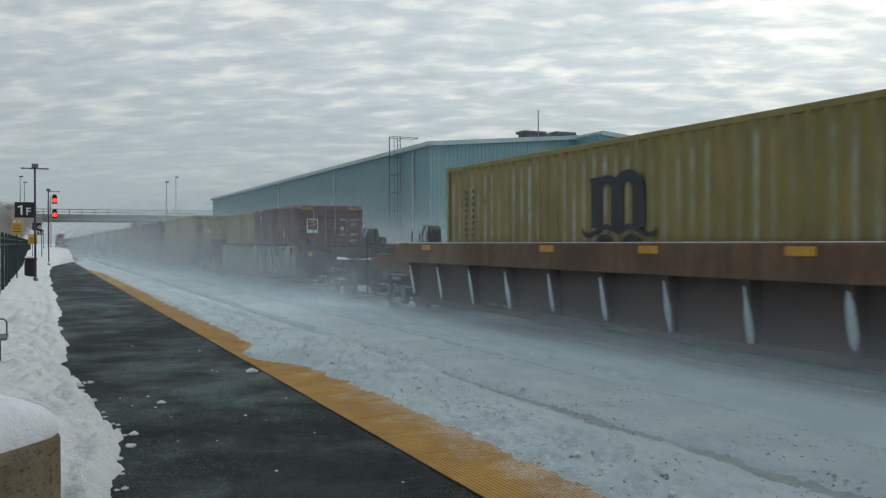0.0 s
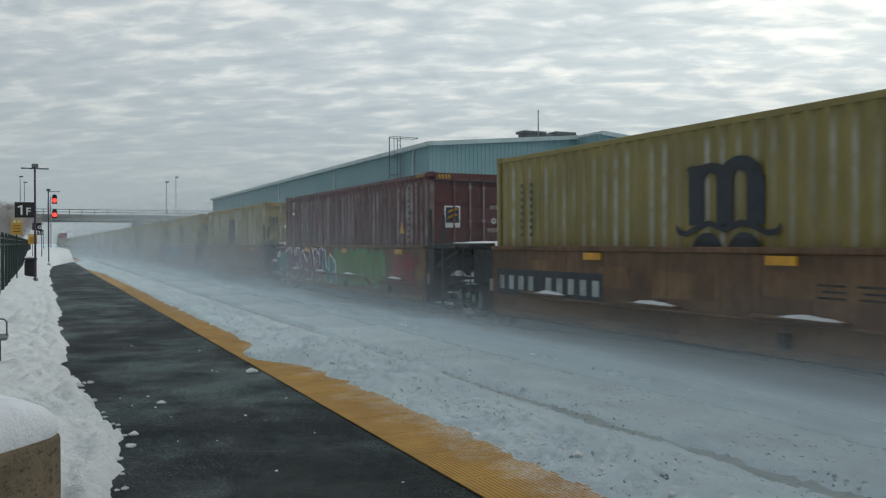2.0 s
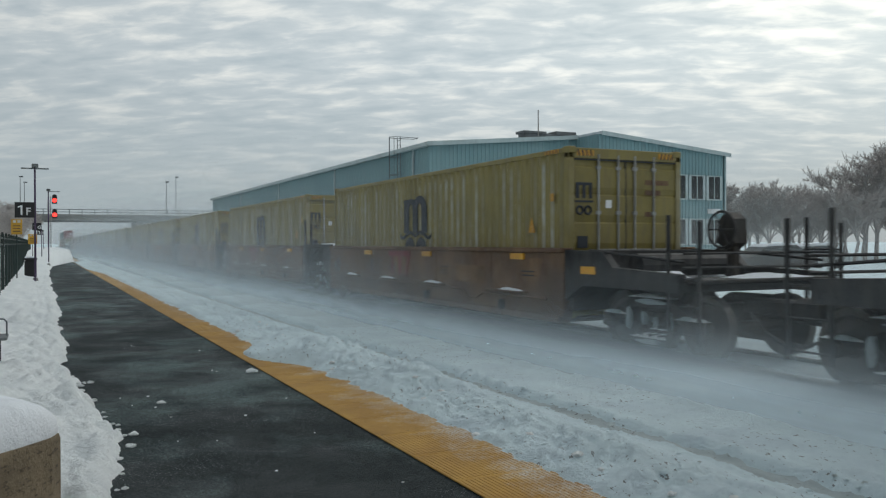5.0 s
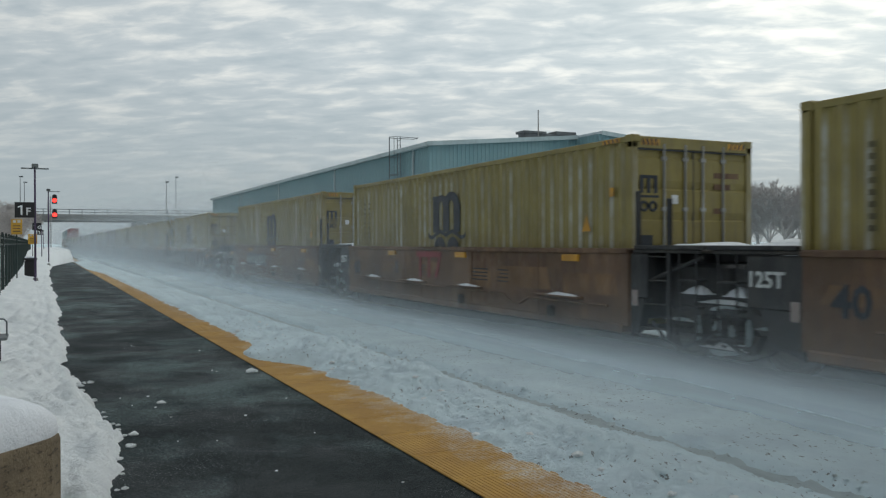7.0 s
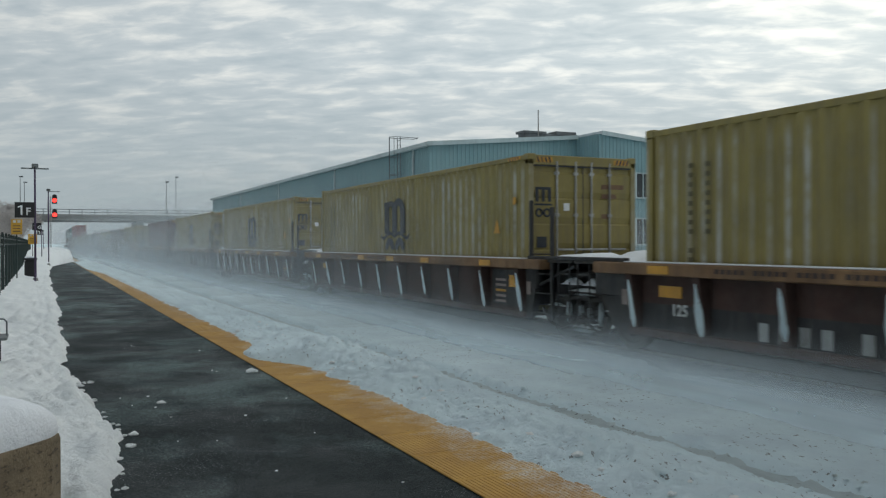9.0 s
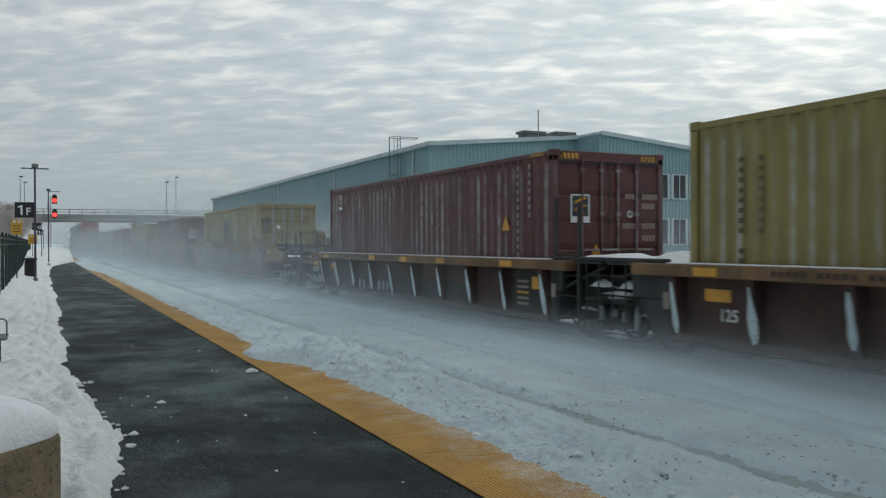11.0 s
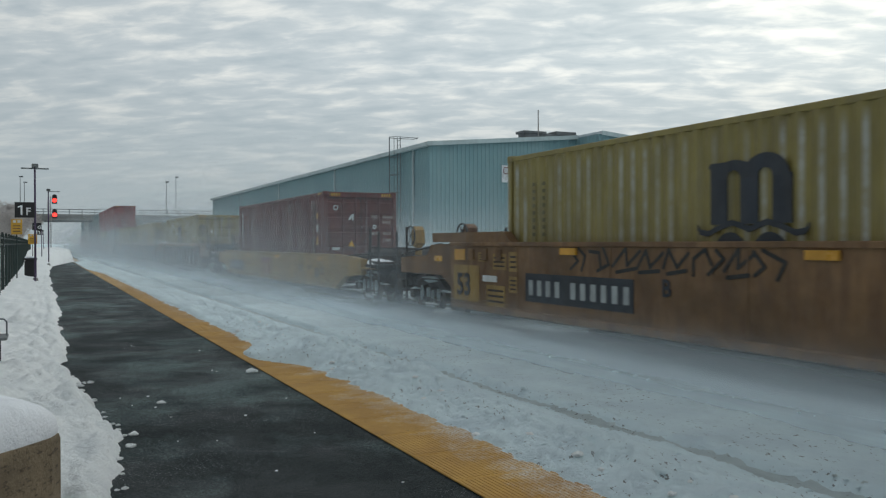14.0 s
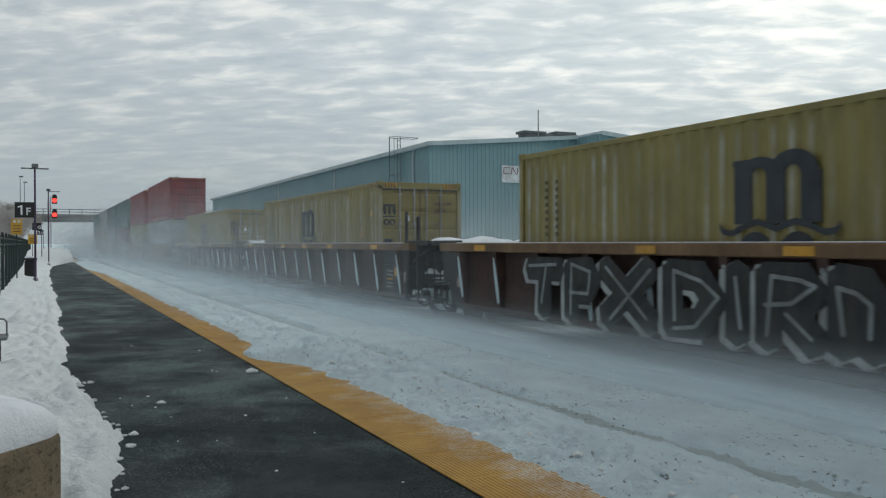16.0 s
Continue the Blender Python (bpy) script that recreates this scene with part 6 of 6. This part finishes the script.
def build_train():
    kinds = {
        "m": container("container", "mustard-yellow corrugated shipping container with dark stem emblem", "yellow", brand="m"),
        "m20": container("container", "short mustard-yellow corrugated shipping container", "yellow", long=6.05, brand="m", high=2.591),
        "f": container("container", "dark red corrugated shipping container with small blue badge", "red", brand="f"),
        "f20": container("container", "short dark red corrugated shipping container", "red", long=6.05, brand="f", high=2.591),
        "t": container("container", "maroon corrugated shipping container with white block print", "brown_red", brand="t"),
        "r": container("container", "bright red corrugated shipping container stacked on top", "bright_red"),
        "g": container("container", "pale grey corrugated shipping container", "grey_box"),
        "k": container("container", "dull teal corrugated shipping container", "teal_box"),
    }
    used = set()

    def load(kind, u, z=0.40):
        ob = kinds[kind] if kind not in used else copy_thing(kinds[kind], pose(0, 0, 0))
        used.add(kind)
        rides(ob, u, z=RAIL + z)

    def car(u, *a, **k):
        return rides(well_car(u, *a, **k), u)

    plain = "rusty orange-brown intermodal well car with snowy end platforms"
    ribbed = "brown ribbed-side intermodal well car with snow on its posts"
    # single ribbed car at the head of the clip
    c = car(3.9, "ribthick", "end", "end", "brown intermodal well car with deep top chord and ribbed sides", rim=1.66, span=(-2.4, 13.6))
    load("m", 3.9)
    # dark car with silver spray paint and two short boxes
    c = car(27.8, "dark", "end", "end", "dark brown intermodal well car covered in silver spray paint", rim=1.66, span=(-1.6, 13.9), seed=3)
    spray(c, 11.6, 0.45, 1.62, 12.0, "spray_lime", "spray_grey", 10, 16, back="spray_grey", thick=0.14)
    piece(c, [("L", 11.4, 1.2), ("a", 10.1, 1.1), ("O", 8.9, 1.3), ("R", 7.55, 1.3), ("E", 6.15, 1.4), ("b", 4.65, 1.25), ("a", 3.4, 1.05), ("b", 2.4, 1.2), ("S", 1.2, 1.3)], 0.40, 1.64, "spray_grey", "spray_black", 0.40, 0.05, x=-1.432, flash="spray_white", seed=4)
    lettering("lettering", "53", 0.62, "car_brown", c, Matrix.Translation((-1.43, 13.3, 0.62)) @ SIDE)
    load("f20", 27.8)
    load("m20", 33.85)
    # five-unit articulated car
    for i, (u, kind) in enumerate(((48.85, "m"), (64.1, "f"), (79.35, "m"), (94.35, "m"), (109.7, "m"))):
        c = car(u, "smooth", "end" if i == 0 else "joint", "end" if i == 4 else "joint", plain, "125T" if i else "", rim=1.60, span=(-0.15, 12.0), seed=10 + i)
        load(kind, u)
        if i == 0:
            number_board(c, 11.7, 0.80, 5, 0.33, 0.30)
            part("end_panel", Solid().plate([(-0.1, 0.7), (2.1, 0.7), (1.7, 1.4), (-0.1, 1.4)], -1.425, -1.42), "car_orange", c)
        if i == 1:
            spray(c, 11.6, 0.55, 1.5, 4.2, "spray_purple", "white", 5, 7, "white", back="spray_purple")
            spray(c, 12.2, 0.7, 1.3, 0.8, "spray_teal", "spray_black", 1, 8)
            spray(c, 7.2, 0.6, 1.35, 1.0, "spray_teal", "white", 1, 9)
            spray(c, 6.0, 0.6, 1.45, 3.6, "spray_lime", "spray_green", 4, 12, "spray_green", back="spray_lime")
            spray(c, 1.8, 0.7, 1.45, 1.4, "mark_red", "car_brown", 2, 13, "car_brown")
        if i == 2:
            company_mark(c, 10.2, 0.98, 0.42, "mark_red")
        if i == 3:
            spray(c, 6.3, 0.50, 1.5, 2.6, "spray_black", "spray_black", 2, 41, back="spray_black")
            spray(c, 11.2, 0.55, 1.2, 0.7, "spray_black", "spray_pale", 1, 42)
            piece(c, [("S", 10.55, 0.95), ("N", 9.65, 0.98), ("O", 8.8, 1.0), ("I", 7.95, 0.5), ("T", 7.55, 1.35)], 0.44, 1.56, "spray_blue", "spray_white", 0.40, 0.055, x=-1.430, flash="spray_teal", seed=8)
        if i == 4:
            number_board(c, 11.7, 0.80, 5, 0.33, 0.30)
    # second five-unit articulated car
    for i in range(5):
        u = 129.45 + 15.2 * i - (0.08, 0.14, 0.19, 0.17, 0.28)[i]
        c = car(u, "smooth", "end" if i == 0 else "joint", "end" if i == 4 else "joint", plain, "125T" if i else "", rim=1.57, span=(-0.15, 12.0), seed=30 + i)
        load("m", u)
        if i < 4:
            company_mark(c, 7.4, 0.90, 0.58, "mark_red")
            lettering("lettering", "40", 0.50, "logo", c, Matrix.Translation((-1.43, 11.6, 0.86)) @ SIDE)
            lettering("lettering", "E", 0.40, "logo", c, Matrix.Translation((-1.43, 8.65, 0.96)) @ SIDE)
        else:
            number_board(c, 9.4, 0.88, 6, 0.29, 0.30)
            lettering("lettering", "A", 0.40, "logo", c, Matrix.Translation((-1.43, 5.85, 0.96)) @ SIDE)
    # ribbed five-unit articulated car
    for i, kind in enumerate("mmmmf"):
        u = 209.65 + 15.35 * i + (-0.11, -0.05, 0.0, 0.1, 0.27)[i]
        c = car(u, "rib", "end" if i == 0 else "joint", "end" if i == 4 else "joint", ribbed, "", rim=1.38, seed=50 + i)
        load(kind, u)
        if i in (0, 4):
            part("black_band", Solid().box(-1.304, -1.30, 3.0, 12.2, 0.40, 0.80), "black", c, "black lower band of the side panel")
            number_board(c, 10.0, 0.44, 6, 0.30, 0.27, plate=False, x=-1.306)
        part("reflector", Solid().box(-1.312, -1.30, 11.35, 11.80, 0.90, 1.06), "reflector", c)
        chord_print = Solid()
        for k in range(42):
            if k % 6 != 5:
                chord_print.box(-1.544, -1.54, 10.5 - k * 0.105 - 0.07, 10.5 - k * 0.105, 1.27, 1.33)
        part("print_line", chord_print, "car_dark", c)
        lettering("lettering", "125", 0.22, "white", c, Matrix.Translation((-1.31, 11.55, 0.66)) @ SIDE)
    # three long units with raised ends
    for i, (u, kind) in enumerate(((292.9, "m"), (312.15, "f"), (331.4, "m"))):
        c = car(u, "orange", "end" if i == 0 else "joint", "end" if i == 2 else "joint", "weathered orange intermodal well car with raised end panels", "125T" if i else "", rim=1.67, span=(-2.0, 14.2), seed=70 + i)
        load(kind, u + (-0.19, 0.17, 0.0)[i])
        if i == 0:
            piece(c, [("S", 13.3, 1.1), ("E", 12.15, 0.9), ("K", 11.35, 0.9), ("O", 10.5, 1.05), ("E", 9.5, 1.05)], 0.42, 1.63, "spray_pale", "spray_green", 0.38, 0.05, flash="spray_white", seed=12)
            piece(c, [("S", 8.75, 0.9), ("X", 8.0, 1.3), ("K", 6.6, 1.2), ("R", 5.6, 1.1)], 0.42, 1.63, "spray_pale", "spray_black", 0.28, 0.08, x=-1.428, flash="spray_white", seed=13)
            spray(c, 0.6, 0.5, 1.5, 2.4, "spray_pale", "spray_black", 3, 22, "spray_black")
            number_board(c, 4.4, 0.84, 6, 0.27, 0.30)
        if i == 1:
            part("mark_plate", Solid().box(-1.428, -1.42, 4.9, 7.4, 0.83, 1.5), "logo", c)
            company_mark(c, 7.2, 0.92, 0.5, "white")
            part("spray_line", Solid().ring((-1.424, 3.9, 1.0), "x", 0.30, 0.018, 18, 4).ring((-1.424, 3.0, 1.1), "x", 0.36, 0.018, 18, 4), "spray_pale", c)
        if i == 2:
            number_board(c, 11.1, 0.72, 6, 0.27, 0.32)
            lettering("lettering", "B", 0.34, "logo", c, Matrix.Translation((-1.43, 7.65, 0.92)) @ SIDE)
            spray(c, 9.9, 1.20, 1.62, 4.4, "spray_black", "spray_black", 8, 33, thick=0.10)
        part("stencil_patch", Solid().box(-1.426, -1.42, 12.95, 14.05, 0.50, 1.22), "car_tan", c)
        lettering("lettering", "53", 0.62, "logo", c, Matrix.Translation((-1.432, 13.9, 0.62)) @ SIDE)
        for y, z, w, h in ((13.15, 1.32, 0.26, 0.18), (12.72, 1.30, 0.26, 0.18), (11.95, 0.46, 0.7, 0.40), (11.5, 1.14, 0.3, 0.36), (11.9, 1.16, 0.5, 0.30), (11.5, 0.75, 0.30, 0.30)):
            q = part("stencil_patch", Solid().box(-1.426, -1.42, y, y + w, z, z + h), "car_tan", c)
            for k in range(3):
                part("print_bar", Solid().box(-1.43, -1.426, y + 0.05, y + w - 0.05, z + h * (0.18 + 0.26 * k), z + h * (0.28 + 0.26 * k)), "car_dark", q)
        part("data_plate", Solid().box(-1.43, -1.42, 12.25, 12.8, 0.92, 1.04), "white", c)
        part("reflector", Solid().box(-1.43, -1.42, 13.55, 14.0, 1.32, 1.54), "reflector", c)
    # single yellow car with swept-up ends
    c = car(354.8, "tan", "end", "end", "dull yellow smooth-sided well car with swept-up ends", rim=1.33, span=(-1.9, 13.9), seed=90)
    company_mark(c, 7.3, 0.50, 0.62, "mark_red")
    number_board(c, 13.1, 0.62, 6, 0.25, 0.22)
    lettering("lettering", "53", 0.42, "logo", c, Matrix.Translation((-1.43, 0.35, 0.60)) @ SIDE)
    load("t", 354.8)
    # long ribbed units
    for i, u in enumerate((378.15, 397.4, 416.7)):
        c = car(u, "rib", "end" if i == 0 else "joint", "end" if i == 2 else "joint", ribbed, "", rim=1.66, span=(-2.0, 14.2), seed=100 + i)
        load("m", u)
        if i == 0:
            piece(c, [("T", 11.4, 1.15), ("P", 10.3, 1.05), ("X", 9.35, 1.4), ("D", 8.0, 1.3), ("I", 6.8, 0.5), ("R", 6.35, 1.1), ("N", 5.3, 0.8)], 0.34, 1.52, "spray_black", "spray_white", 0.40, 0.015, x=-1.545, flash="spray_grey", seed=20, cast=(0.09, -0.05))
    # double-stacked cars further back
    for i, (a, b) in enumerate((("g", "r"), ("m", "r"), ("t", "k"), ("g", "k"), ("m", "g"), ("t", "k"))):
        u = 436.2 + 15.4 * i
        car(u, "smooth", "end" if i == 0 else "joint", "end" if i == 5 else "joint", plain, "", rim=1.58, seed=120 + i)
        load(a, u)
        load(b, u, 0.40 + HIGH + 0.02)


build_train()


# ---- blown snow ----
def veil(name, material, long, tall, wave, seed, y0=None, lean=0.0):
    """A gently waving upright sheet along y."""
    n, m = max(8, int(long / 1.5)), 6
    a = -long / 2 if y0 is None else y0
    vs = [(wave * hill(i * 0.3, j * 0.5, 1, seed) + lean * (j / m) ** 0.7, a + long * i / n, tall * j / m) for i in range(n + 1) for j in range(m + 1)]
    fs = [(i * (m + 1) + j, (i + 1) * (m + 1) + j, (i + 1) * (m + 1) + j + 1, i * (m + 1) + j + 1) for i in range(n) for j in range(m)]
    me = bpy.data.meshes.new(name)
    me.from_pydata(vs, [], fs)
    me.materials.append(material)
    me.polygons.foreach_set("use_smooth", [True] * len(fs))
    return new(name, me)


def haze_sheet(y, x0, x1, tall, peak, seed):
    """Fine snow hanging across the line: a soft upright sheet that thins out upwards and to both sides."""
    k = Nodes("hanging_snow_haze")
    k.t.nodes.remove(k.b)
    ax = k.axes()
    up = k.ramp(k.calc("DIVIDE", ax[2], tall), (0.0, 1.0), (0.30, 0.78), (0.62, 0.26), (1.0, 0.0))
    side = k.ramp(k.calc("DIVIDE", k.calc("SUBTRACT", ax[0], x0), x1 - x0), (0.0, 0.0), (0.20, 1.0), (0.55, 1.0), (1.0, 0.0))
    soft = k.ramp(k.noise(0.3, 3, 0.5), (0.30, 0.65), (0.65, 1.0))
    a = k.calc("MULTIPLY", k.calc("MULTIPLY", up, side), k.calc("MULTIPLY", soft, peak), True)
    d = k.t.nodes.new("ShaderNodeBsdfDiffuse")
    tl = k.t.nodes.new("ShaderNodeBsdfTranslucent")
    for n in (d, tl):
        n.inputs[0].default_value = (0.76, 0.83, 0.88, 1)
    half, mx = k.t.nodes.new("ShaderNodeMixShader"), k.t.nodes.new("ShaderNodeMixShader")
    tr = k.t.nodes.new("ShaderNodeBsdfTransparent")
    k.link(d.outputs[0], half.inputs[1])
    k.link(tl.outputs[0], half.inputs[2])
    k.link(a, mx.inputs[0])
    k.link(tr.outputs[0], mx.inputs[1])
    k.link(half.outputs[0], mx.inputs[2])
    k.link(mx.outputs[0], k.out.inputs[0])
    n, m = 10, 5
    vs = [(x0 + (x1 - x0) * i / n, y + 0.8 * hill(i * 0.4, j * 0.3, 1, seed), tall * j / m) for i in range(n + 1) for j in range(m + 1)]
    fs = [(i * (m + 1) + j, (i + 1) * (m + 1) + j, (i + 1) * (m + 1) + j + 1, i * (m + 1) + j + 1) for i in range(n) for j in range(m)]
    me = bpy.data.meshes.new("snow_haze")
    me.from_pydata(vs, [], fs)
    me.materials.append(k.m)
    o = new("snow_haze", me)
    o.matrix_basis = pose(0, 0, RAIL)
    tagged(o, "hanging haze of fine snow stirred up by the train", "snow haze", kind="stuff")


def blown_snow():
    low = dust_material("snow_dust_low", 34, 0.70, 0.92, wisps=0.60, drop=1.5, along=0.09)
    mid = dust_material("snow_dust_mid", 34, 1.5, 0.50, wisps=0.75, drop=1.25, along=0.09)
    thin = dust_material("snow_dust_thin", 34, 1.1, 0.36, wisps=0.9, drop=2.0, along=0.09)
    out = dust_material("snow_dust_outer", 34, 0.42, 0.80, wisps=0.7, drop=1.3, along=0.09)
    for i in range(21):
        upper = (mid, 7.2, 1.5, 0.94) if i < 8 else (thin, 7.1, 1.1, 0.94)
        for k, (mt, x, tall, sp) in enumerate((upper, (low, 6.5, 0.70, 0.90), (out, 5.6, 0.42, 0.80))):
            o = veil("snow_dust", mt, 34, tall, 0.16, i * 3 + k, lean=(0.35, 1.05, 1.4)[k])
            tagged(o, "white snow dust whirled up low beside the train", "blown snow", kind="stuff")
            rides(o, -12 + i * 24.0 + k * 7, x=x, z=RAIL - 0.03, speed=SPEED * sp)
    # fine snow hanging over the line, thicker with distance
    for i in range(18):
        y = 15 + i * 2.7 + 0.32 * i * i
        haze_sheet(y, 0.7, 19 + 0.5 * i, 3.8 + 0.13 * i, min(0.30, 0.12 + 0.022 * i), i * 5.3)
    # and behind the train
    m = dust_material("hanging_snow_dust", 150, 2.9, 0.5, (0, 30), wisps=0.15, drop=0.8, along=0.035, c=(0.80, 0.85, 0.88))
    o = veil("snow_cloud", m, 150, 2.9, 0.1, 12.6, 5)
    o.matrix_basis = pose(12.6, 0, RAIL)
    tagged(o, "hanging haze of fine snow stirred up by the train", "snow haze", kind="stuff")


blown_snow()
motions()
